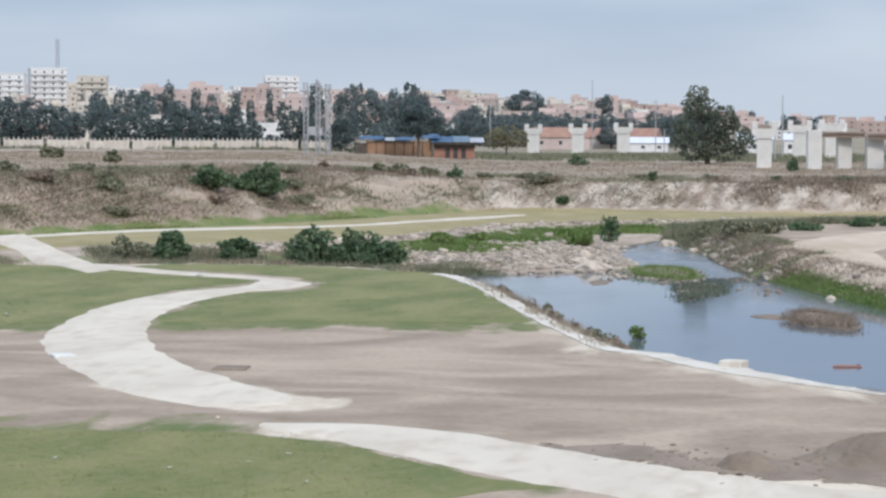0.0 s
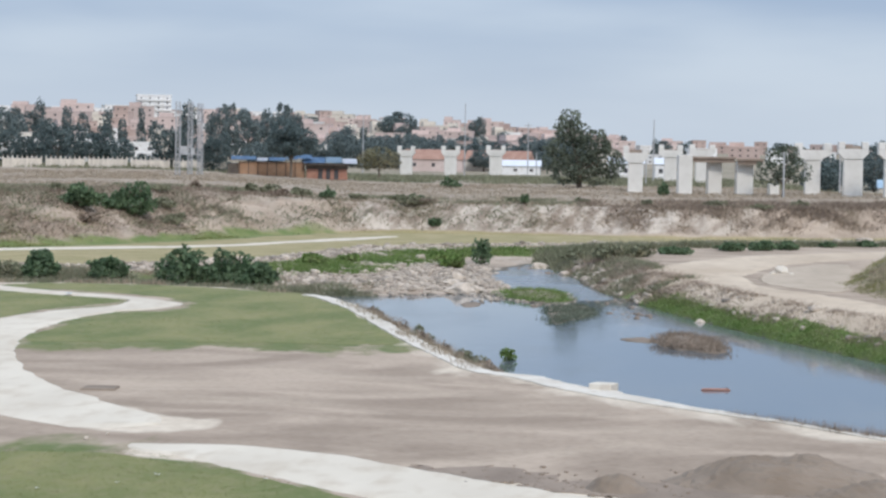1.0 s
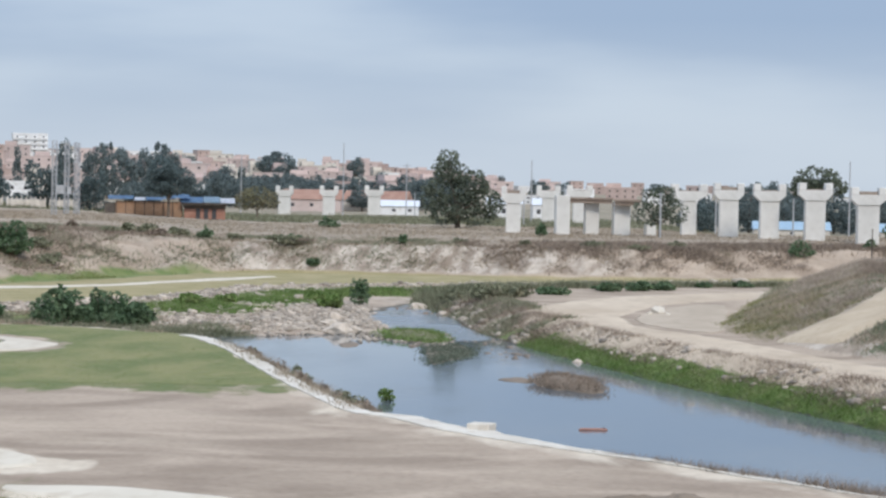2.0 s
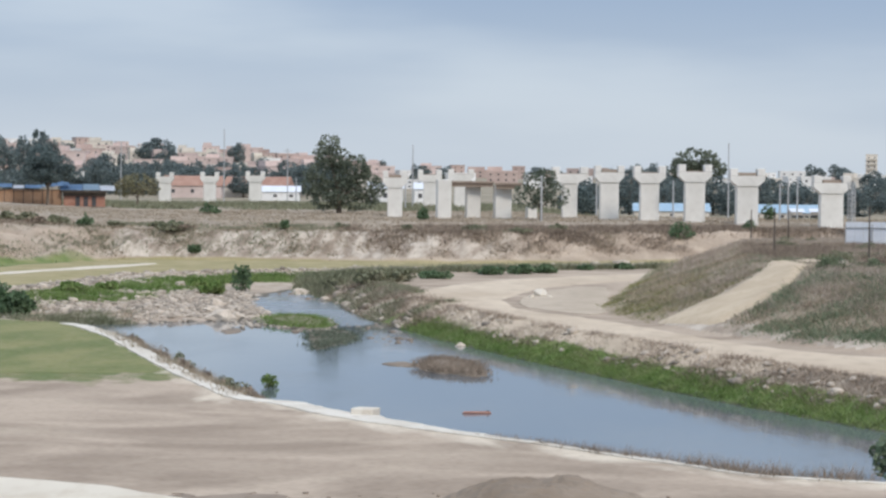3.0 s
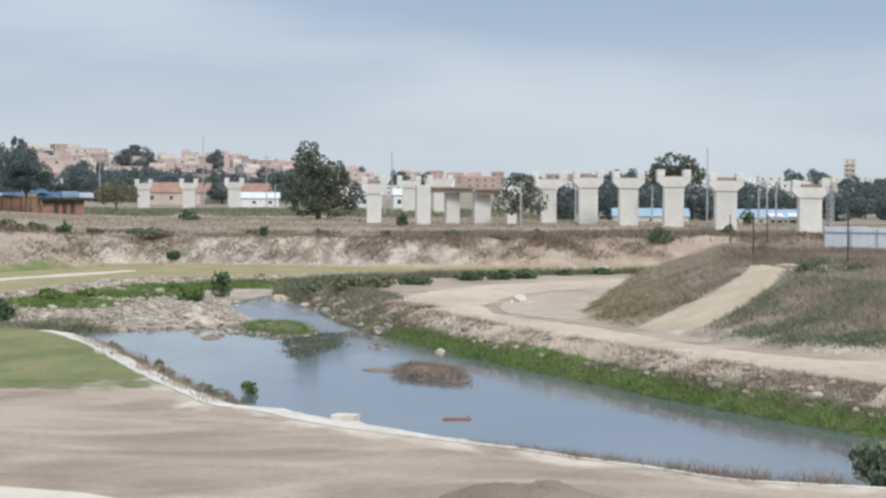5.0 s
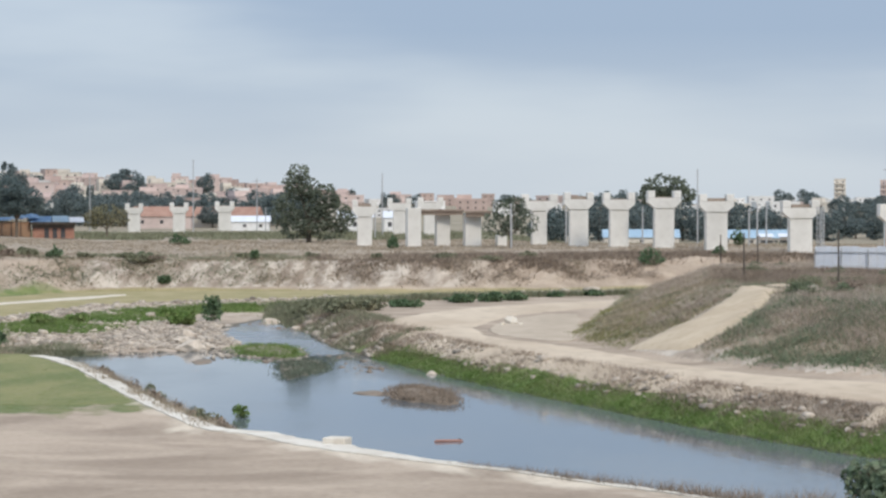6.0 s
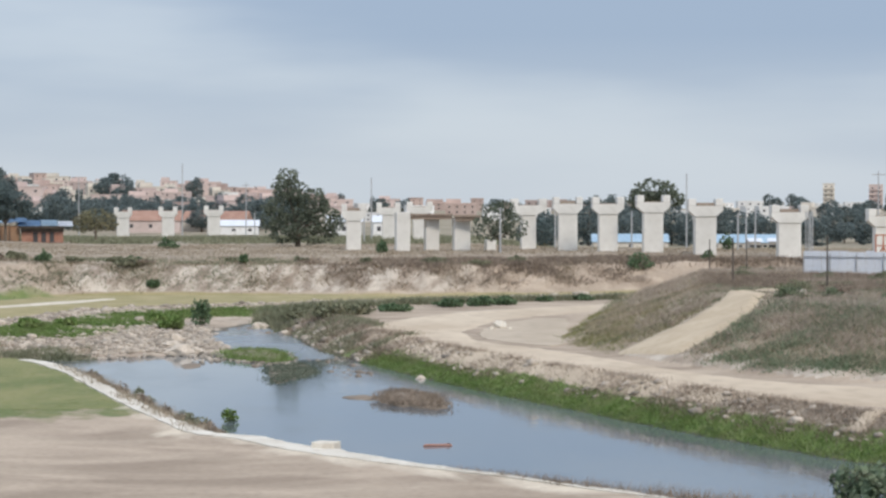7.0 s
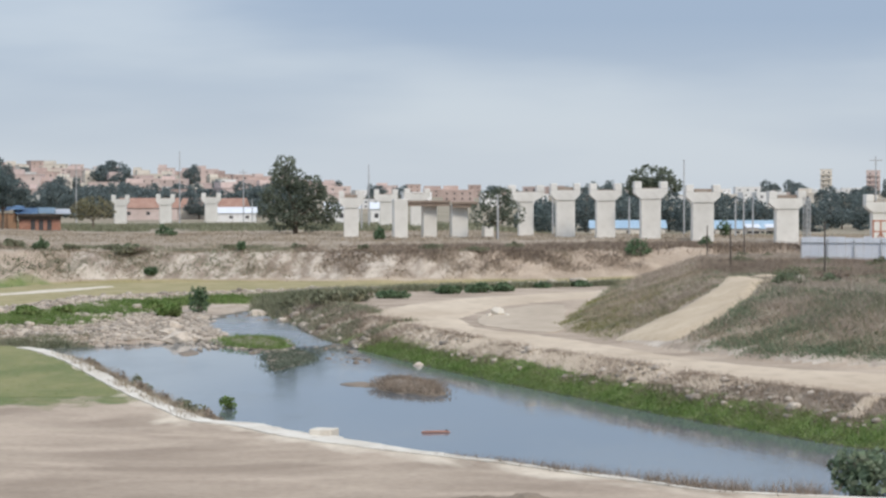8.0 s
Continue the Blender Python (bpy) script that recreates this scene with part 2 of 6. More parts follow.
def water_material(name="river_water", colour=(0.14, 0.165, 0.185), calm=0.03, stir=0.11, swell=(0.015, 0.22)):
    m = bpy.data.materials.new(name)
    m.use_nodes = True
    n, l = m.node_tree.nodes, m.node_tree.links
    b = n["Principled BSDF"]
    b.inputs["Base Color"].default_value = (*colour, 1)
    b.inputs["IOR"].default_value = 1.333
    co, mp = n.new("ShaderNodeTexCoord"), n.new("ShaderNodeMapping")
    mp.inputs["Scale"].default_value = (1.0, 0.35, 1.0)
    l.new(co.outputs["Object"], mp.inputs["Vector"])
    a, c = n.new("ShaderNodeTexNoise"), n.new("ShaderNodeTexNoise")
    a.inputs["Scale"].default_value, a.inputs["Detail"].default_value = 1.6, 3
    c.inputs["Scale"].default_value, c.inputs["Detail"].default_value = 0.09, 3
    l.new(mp.outputs["Vector"], a.inputs["Vector"])
    l.new(mp.outputs["Vector"], c.inputs["Vector"])
    gust = n.new("ShaderNodeMapRange")
    gust.inputs["From Min"].default_value, gust.inputs["From Max"].default_value = 0.38, 0.68
    gust.inputs["To Min"].default_value, gust.inputs["To Max"].default_value = swell
    l.new(c.outputs["Fac"], gust.inputs["Value"])
    ruffle = n.new("ShaderNodeMapRange")
    ruffle.inputs["From Min"].default_value, ruffle.inputs["From Max"].default_value = 0.42, 0.66
    ruffle.inputs["To Min"].default_value, ruffle.inputs["To Max"].default_value = calm, stir
    l.new(c.outputs["Fac"], ruffle.inputs["Value"])
    l.new(ruffle.outputs["Result"], b.inputs["Roughness"])
    bp = n.new("ShaderNodeBump")
    bp.inputs["Distance"].default_value = 0.12
    l.new(gust.outputs["Result"], bp.inputs["Strength"])
    l.new(a.outputs["Fac"], bp.inputs["Height"])
    l.new(bp.outputs["Normal"], b.inputs["Normal"])
    return m


M_WATER = water_material()
M_RAPID = water_material("broken_water", (0.20, 0.225, 0.245), 0.14, 0.34, (0.12, 0.5))


def ground_material():
    """Bare earth that turns to pale chalk, dry grass, green grass or wet gravel where the plan says so."""
    m = bpy.data.materials.new("open_ground")
    m.use_nodes = True
    n, l = m.node_tree.nodes, m.node_tree.links
    b = n["Principled BSDF"]
    b.inputs["Roughness"].default_value = 0.95
    co = n.new("ShaderNodeTexCoord")

    def tex(scale, detail=5, stretch=(1, 1, 1), turn=0.0, twist=0.0):
        mp, t = n.new("ShaderNodeMapping"), n.new("ShaderNodeTexNoise")
        mp.inputs["Scale"].default_value, mp.inputs["Rotation"].default_value = stretch, (0, 0, radians(turn))
        t.inputs["Scale"].default_value, t.inputs["Detail"].default_value = scale, detail
        t.inputs["Distortion"].default_value = twist
        l.new(co.outputs["Object"], mp.inputs["Vector"])
        l.new(mp.outputs["Vector"], t.inputs["Vector"])
        return t.outputs["Fac"]

    def slanted(size, turn, detail=6):
        """A noise drawn out along a slanting line, for runnels down a face."""
        mp, t = n.new("ShaderNodeMapping"), n.new("ShaderNodeTexNoise")
        mp.vector_type = "TEXTURE"
        mp.inputs["Scale"].default_value, mp.inputs["Rotation"].default_value = size, (0, radians(turn), 0)
        t.inputs["Scale"].default_value, t.inputs["Detail"].default_value = 1.0, detail
        l.new(co.outputs["Object"], mp.inputs["Vector"])
        l.new(mp.outputs["Vector"], t.inputs["Vector"])
        return t.outputs["Fac"]

    def ramp(fac, c1, c2, lo=0.38, hi=0.62):
        r = n.new("ShaderNodeValToRGB")
        r.color_ramp.elements[0].position, r.color_ramp.elements[1].position = lo, hi
        r.color_ramp.elements[0].color, r.color_ramp.elements[1].color = (*c1, 1), (*c2, 1)
        l.new(fac, r.inputs["Fac"])
        return r.outputs["Color"]

    def blend(a, c, fac):
        x = n.new("ShaderNodeMix")
        x.data_type = "RGBA"
        l.new(fac, x.inputs[0])
        l.new(a, x.inputs[6])
        l.new(c, x.inputs[7])
        return x.outputs[2]

    def zone(name, breakup, amount=0.5):
        """The zone's weight, its edge broken by a noise."""
        at = n.new("ShaderNodeAttribute")
        at.attribute_name = name
        s = n.new("ShaderNodeMath")
        s.operation = "MULTIPLY_ADD"
        s.inputs[1].default_value, s.inputs[2].default_value = amount, -0.5 * amount
        l.new(breakup, s.inputs[0])
        p = n.new("ShaderNodeMath")
        p.operation = "ADD"
        l.new(at.outputs["Fac"], p.inputs[0])
        l.new(s.outputs[0], p.inputs[1])
        r = n.new("ShaderNodeMapRange")
        r.inputs["From Min"].default_value, r.inputs["From Max"].default_value = 0.40, 0.60
        l.new(p.outputs[0], r.inputs["Value"])
        return r.outputs["Result"]

    broad, mid, fine = tex(0.045), tex(0.35), tex(2.2)
    streak, sweep = tex(0.085, 4, (0.75, 1.0, 1), -32, 1.8), tex(0.075, 3, (0.6, 1.0, 1), 14, 1.6)
    col = ramp(streak, (0.31, 0.24, 0.18), (0.47, 0.375, 0.29), 0.36, 0.64)
    half = n.new("ShaderNodeMapRange")
    half.inputs["From Min"].default_value, half.inputs["From Max"].default_value, half.inputs["To Max"].default_value = 0.48, 0.72, 0.6
    l.new(sweep, half.inputs["Value"])
    col = blend(col, ramp(mid, (0.50, 0.405, 0.31), (0.57, 0.47, 0.37)), half.outputs["Result"])
    col = blend(col, ramp(mid, (0.13, 0.165, 0.05), (0.21, 0.205, 0.09)), zone("turf", tex(0.35, 6, (1, 0.35, 1)), 1.2))
    col = blend(col, ramp(mid, (0.62, 0.53, 0.42), (0.72, 0.63, 0.51)), zone("track", tex(0.22, 6, (1, 0.4, 1), 0, 0.6), 1.1))
    col = blend(col, ramp(slanted((1.6, 5.0, 3.4), 38), (0.29, 0.23, 0.18), (0.57, 0.50, 0.42), 0.38, 0.62), zone("pale", broad, 0.5))
    col = blend(col, ramp(mid, (0.32, 0.26, 0.20), (0.42, 0.35, 0.275)), zone("dry", tex(0.22), 1.1))
    col = blend(col, ramp(tex(0.25), (0.29, 0.255, 0.115), (0.38, 0.315, 0.17)), zone("straw", broad, 0.6))
    col = blend(col, ramp(mid, (0.13, 0.185, 0.05), (0.20, 0.225, 0.08)), zone("green", tex(0.18), 0.9))
    col = blend(col, ramp(mid, (0.09, 0.08, 0.06), (0.15, 0.13, 0.10)), zone("wet", mid, 0.5))
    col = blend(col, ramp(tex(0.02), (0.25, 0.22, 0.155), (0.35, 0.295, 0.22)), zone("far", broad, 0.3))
    # small clods
    x = n.new("ShaderNodeMix")
    x.data_type, x.blend_type = "RGBA", "MULTIPLY"
    x.inputs[0].default_value = 0.40
    l.new(col, x.inputs[6])
    l.new(ramp(fine, (0.62, 0.60, 0.58), (1, 1, 1), 0.30, 0.55), x.inputs[7])
    l.new(x.outputs[2], b.inputs["Base Color"])
    bp = n.new("ShaderNodeBump")
    bp.inputs["Strength"].default_value, bp.inputs["Distance"].default_value = 0.5, 0.15
    l.new(fine, bp.inputs["Height"])
    l.new(bp.outputs["Normal"], b.inputs["Normal"])
    return m


M_GROUND = ground_material()


# ---- mesh helpers ----
def rawmesh(name, verts, faces, material, smooth=False):
    me = bpy.data.meshes.new(name)
    me.from_pydata([tuple(map(float, v)) for v in verts], [], [tuple(map(int, q)) for q in faces])
    me.materials.append(material)
    if smooth:
        me.shade_smooth()
    me.update()
    return me


def part(name, bm, material, parent=None, label="", smooth=False):
    """Links a bmesh, or a (verts, faces) pair, as one mesh under its thing."""
    if isinstance(bm, tuple):
        me = rawmesh(name, bm[0], bm[1], material, smooth)
    elif isinstance(bm, bpy.types.Mesh):
        me = bm
    else:
        me = bpy.data.meshes.new(name)
        bm.to_mesh(me)
        bm.free()
        me.materials.append(material)
        if smooth:
            me.shade_smooth()
    ob = new(name, me)
    ob.parent = parent
    return tagged(ob, label)


def thing(name, m, label, category, group="", kind=""):
    ob = new(name)
    ob.matrix_basis = m
    return tagged(ob, label, category, group, kind)


def box(bm, x0, x1, y0, y1, z0, z1, taper=1.0, bevel=0.0):
    """Adds a block, narrowed towards its top by taper."""
    cx, cy = (x0 + x1) / 2, (y0 + y1) / 2
    vs = []
    for z, k in ((z0, 1.0), (z1, taper)):
        for x, y in ((x0, y0), (x1, y0), (x1, y1), (x0, y1)):
            vs.append(bm.verts.new((cx + (x - cx) * k, cy + (y - cy) * k, z)))
    fs = [bm.faces.new([vs[i] for i in q]) for q in ((3, 2, 1, 0), (4, 5, 6, 7), (0, 1, 5, 4), (1, 2, 6, 5), (2, 3, 7, 6), (3, 0, 4, 7))]
    if bevel:
        bmesh.ops.bevel(bm, geom=list({e for f in fs for e in f.edges}), offset=bevel, segments=1, affect="EDGES")


def boxed(*dims, **kw):
    bm = bmesh.new()
    box(bm, *dims, **kw)
    return bm


def tube(points, radii, sides=6):
    """Verts and faces of a tapered tube along points."""
    vs, fs = [], []
    pts = [Vector(p) for p in points]
    for i, p in enumerate(pts):
        d = (pts[min(i + 1, len(pts) - 1)] - pts[max(i - 1, 0)]).normalized()
        u = d.cross((0.3, 1, 0.1)).normalized()
        w = d.cross(u)
        for k in range(sides):
            a = 2 * math.pi * k / sides
            vs.append(p + (u * math.cos(a) + w * math.sin(a)) * radii[i])
        if i:
            o = (i - 1) * sides
            fs += [(o + k, o + (k + 1) % sides, o + sides + (k + 1) % sides, o + sides + k) for k in range(sides)]
    fs.append(tuple(range(len(vs) - sides, len(vs))))
    return vs, fs


def merged(*pairs):
    vs, fs = [], []
    for v, f in pairs:
        o = len(vs)
        vs += list(v)
        fs += [tuple(i + o for i in q) for q in f]
    return vs, fs


# ---- the lie of the land ----
def lattice(ix, iy, seed):
    h = (ix * 374761393 + iy * 668265263 + seed * 982451653) & 0xFFFFFFFF
    h = ((h ^ (h >> 13)) * 1274126177) & 0xFFFFFFFF
    return ((h ^ (h >> 16)) & 0xFFFF) / 65535.0


def rough2(x, y, seed=0, octaves=4):
    """Value noise about 0, of size 1 at its broadest scale, on arrays."""
    x, y = np.asarray(x, float), np.asarray(y, float)
    out, amp = 0.0, 0.5
    for o in range(octaves):
        ix, iy = np.floor(x).astype(np.int64), np.floor(y).astype(np.int64)
        fx, fy = x - ix, y - iy
        fx, fy = fx * fx * (3 - 2 * fx), fy * fy * (3 - 2 * fy)
        a, b = lattice(ix, iy, seed + o), lattice(ix + 1, iy, seed + o)
        c, d = lattice(ix, iy + 1, seed + o), lattice(ix + 1, iy + 1, seed + o)
        out = out + amp * (2 * ((a * (1 - fx) + b * fx) * (1 - fy) + (c * (1 - fx) + d * fx) * fy) - 1)
        x, y, amp = x * 2.03 + 7.1, y * 2.03 + 3.7, amp * 0.5
    return out


def curve_through(points, n=8, closed=False):
    """Catmull-Rom through the plan's corner points."""
    p = np.array(points, float)
    e = np.vstack([p[-1:], p, p[:2]]) if closed else np.vstack([2 * p[0] - p[1], p, 2 * p[-1] - p[-2]])
    out = []
    for i in range(len(e) - 3):
        a, b, c, d = e[i:i + 4]
        for t in np.arange(n) / n:
            out.append(0.5 * (2 * b + (c - a) * t + (2 * a - 5 * b + 4 * c - d) * t * t + (3 * b - a - 3 * c + d) * t ** 3))
    if not closed:
        out.append(p[-1])
    return np.array(out)


def inside(poly, x, y):
    """Signed distance to a closed outline, positive within."""
    p = np.asarray(poly, float)
    x, y = np.asarray(x, float), np.asarray(y, float)
    best, odd = np.full(x.shape, 1e9), np.zeros(x.shape, bool)
    for (ax, ay), (bx, by) in zip(p, np.roll(p, -1, 0)):
        dx, dy = bx - ax, by - ay
        t = np.clip(((x - ax) * dx + (y - ay) * dy) / (dx * dx + dy * dy + 1e-9), 0, 1)
        best = np.minimum(best, (x - ax - t * dx) ** 2 + (y - ay - t * dy) ** 2)
        if dy:
            odd ^= ((ay > y) != (by > y)) & (x < (y - ay) / dy * dx + ax)
    return np.where(odd, 1, -1) * np.sqrt(best)


def along(line, x, y):
    """Distance to an open line."""
    p = np.asarray(line, float)
    best = np.full(np.shape(x), 1e9)
    for (ax, ay), (bx, by) in zip(p[:-1], p[1:]):
        dx, dy = bx - ax, by - ay
        t = np.clip(((x - ax) * dx + (y - ay) * dy) / (dx * dx + dy * dy + 1e-9), 0, 1)
        best = np.minimum(best, (x - ax - t * dx) ** 2 + (y - ay - t * dy) ** 2)
    return np.sqrt(best)


KERB = curve_through([(-36.8, 217.5), (-34.4, 212.8), (-29.8, 199.5), (-24.9, 181.6), (-19.5, 162.4), (-14.2, 145.4), (-11.1, 141.6), (-8.1, 136), (-6, 132.7), (-2.2, 127.5), (1.2, 123.4), (3.6, 120.8), (6.9, 116.2), (10.6, 111.6), (13.0, 108.4), (17.8, 106.0), (24, 103.5), (45, 92), (90, 72)], 4)
TERRACE_BACK = [(-84.9, 224.8), (-73, 225.7), (-62.8, 230.4), (-54.2, 230.5), (-44.9, 226.7)]
TERRACE = np.vstack([[(-600, -200), (-600, 100), (-150, 215)], TERRACE_BACK, KERB, [(150, 40), (200, -200)]])
BAR = np.array([(-400, 150), (-120, 220), (-49.3, 223.7), (-43.5, 234.2), (-38.5, 238.4), (-34.1, 240.1), (-24.7, 247.5), (-20.8, 253.5), (-24.6, 274), (-28.8, 304), (-60, 330), (-400, 330)])
BERM = np.vstack([[(-600, 0), (-200, 130), (-115, 195)], curve_through([(-89.1, 235.9), (-81.4, 251.8), (-67.5, 259.5), (-57.6, 273.7), (-51.8, 286.1), (-45.9, 323.5), (-35.9, 337), (-24.7, 347.2), (-4.3, 357.6), (13.1, 371.4), (29.9, 383.7)], 4), [(60, 402), (150, 440), (600, 480), (600, 3000), (-900, 3000)]])
FOOT_LINE = curve_through([(-102.5, 271.4), (-92.2, 296.6), (-77.5, 329.2), (-65.9, 364.2), (-54, 379.9), (-41, 384.6), (-22.8, 383.6), (-4.6, 379.9), (13.5, 384.4), (32.8, 397.6)], 4)
SCARP = np.vstack([[(-3000, -200), (-300, 110), (-135, 220)], FOOT_LINE, [(60, 415), (150, 455), (600, 500), (4500, 600), (4500, 4600), (-4500, 4600)]])
RIGHT_SHORE = curve_through([(-21.5, 314.5), (-15.5, 282.5), (-10.9, 253.2), (-2.7, 220.9), (4.6, 196), (10.5, 178.6), (17, 159.7), (22.5, 146.2), (26.7, 137.8), (38, 127), (72, 112)], 4)
RIGHT_BANK = np.vstack([RIGHT_SHORE, [(130, 96), (500, 40), (500, 420), (150, 400), (70, 376), (30, 358), (8, 345), (-8, 332), (-17, 322)]])
MOUND_FOOT = curve_through([(25, 335.5), (18.2, 276.6), (14.6, 248.9), (13.3, 233.2), (16.2, 211.0), (20.6, 194.5), (26.9, 181.0), (33.7, 174.2), (60, 156)], 4)
MOUND = np.vstack([MOUND_FOOT, [(150, 100), (500, 0), (500, 400), (150, 392), (80, 368), (45, 350)]])
LAWN_MID = [(-44.6, 154.4), (-47.4, 170.4), (-46.4, 185.6), (-43.1, 194.8), (-43.9, 202.2), (-46.6, 208.1), (-52.9, 213.5), (-60.8, 218.9), (-66.8, 222.2), (-63.9, 228), (-54.8, 228.3), (-47.6, 226.1), (-43.7, 223.2), (-37.5, 219.1), (-31.3, 202.9), (-24.5, 178.6), (-19.4, 160), (-22.4, 157.5), (-27.6, 156.8), (-34.3, 155.8), (-39.3, 154.2)]
LAWN_BACK = [(-86.6, 220.2), (-77.2, 222.6), (-68.5, 217), (-58.7, 211.2), (-50.7, 203.8), (-54, 189.3), (-54.3, 170.6), (-51.7, 153.7), (-54.6, 150.7), (-59.1, 150.2)]
LAWN_NEAR = [(-41.6, 100.2), (-34.3, 101.9), (-29.3, 102.5), (-25.7, 102.8), (-22.9, 100.6), (-17.6, 94.7), (-13.4, 89.9), (-10.6, 87.9), (-12.6, 86.1), (-15.2, 81.8), (-21, 73.7), (-29.9, 72)]
PATH_END = [(-34.2, 120), (-30.8, 116.3), (-28.5, 114), (-26.5, 112.6)]
TRACK_MID = [(-22.5, 102.3), (-18.7, 100.8), (-10.7, 95.2), (-3.8, 91), (2.5, 86.6)]
CROSSING = [(-96.8, 279.3), (-81.1, 244.9), (-66.8, 215.8), (-67.9, 210), (-82.6, 234.9), (-100.9, 267.1)]
HILL_AZ = [-40, -11, -4, 2, 4, 9, 14, 20, 30, 60]
HILL_Z = [14, 12, 11, 12, 20, 28, 29, 31, 31, 28]


def smooth(a, b, v):
    t = np.clip((v - a) / (b - a), 0, 1)
    return t * t * (3 - 2 * t)


def height(x, y, relief=True):
    """Height of the ground above the river's level."""
    x, y = np.asarray(x, float), np.asarray(y, float)
    r, az = np.hypot(x, y), np.degrees(np.arctan2(-x, y))
    z = np.full(x.shape, -0.7)
    z = np.maximum(z, np.clip(-0.7 + 0.30 * (inside(BAR, x, y) + 2.6), -0.7, 0.30 + 0.25 * rough2(x / 5, y / 5, 3)))
    s = inside(BERM, x, y)
    z = np.maximum(z, 1.7 + 0.07 * np.minimum(s, 0) * np.where(s < -28, 6, 1) + 0.1 * rough2(x / 6, y / 6, 5))
    s = inside(TERRACE, x, y)
    z = np.maximum(z, np.minimum(1.3, 1.3 + 0.5 * s))
    s = inside(RIGHT_BANK, x, y)
    z = np.maximum(z, np.clip(0.45 * s + 0.15 * rough2(x / 2, y / 2, 9) * np.clip(s, 0, 1), -0.7, 2.2))
    s = inside(MOUND, x, y)
    z = np.maximum(z, np.where(s > 0, np.minimum(2.2 + 0.34 * s, 6.9) + np.minimum(s / 6, 1) * 0.45 * rough2(x / 7, y / 7, 11), -1))
    s = inside(SCARP, x, y)
    left = smooth(7, 14, az)
    knee = 10 + 5 * left
    runnel = (0.55 - np.abs(rough2((x - 0.9 * s) / 2.6, s / 8, 41, 4))) * smooth(0.5, 3.5, s) * smooth(knee + 4, knee - 2, s)
    gully = 0.6 * runnel + (0.9 * rough2(x / 3, y / 12, 21, 5) + 0.8 * rough2(x / 10, y / 9, 33, 5)) * np.clip(s / 4, 0, 1) * np.clip(1.2 - s / 16, 0.16, 1)
    scarp = np.minimum(1.8 + 0.43 * np.clip(s, 0, knee) + 0.045 * np.clip(s - knee, 0, 30) + 0.006 * np.maximum(s - 40, 0), 7.9 + 1.6 * left)
    z = np.maximum(z, np.where(s > 0, scarp + gully + 0.6 * left * smooth(50, 190, s), -1))
    z = z + np.interp(az, HILL_AZ, HILL_Z) * smooth(780, 1800, r) * np.where(y > 0, 1, 0.3)
    z = z - 3.6 * smooth(475, 640, r) * smooth(1120, 950, r) * smooth(-1, -4, az) * np.where(y > 0, 1, 0)
    return np.maximum(z, 12.7 - 0.33 * np.maximum(r - 5, 0))


def height_at(x, y):
    return float(height(np.array([x]), np.array([y]))[0])


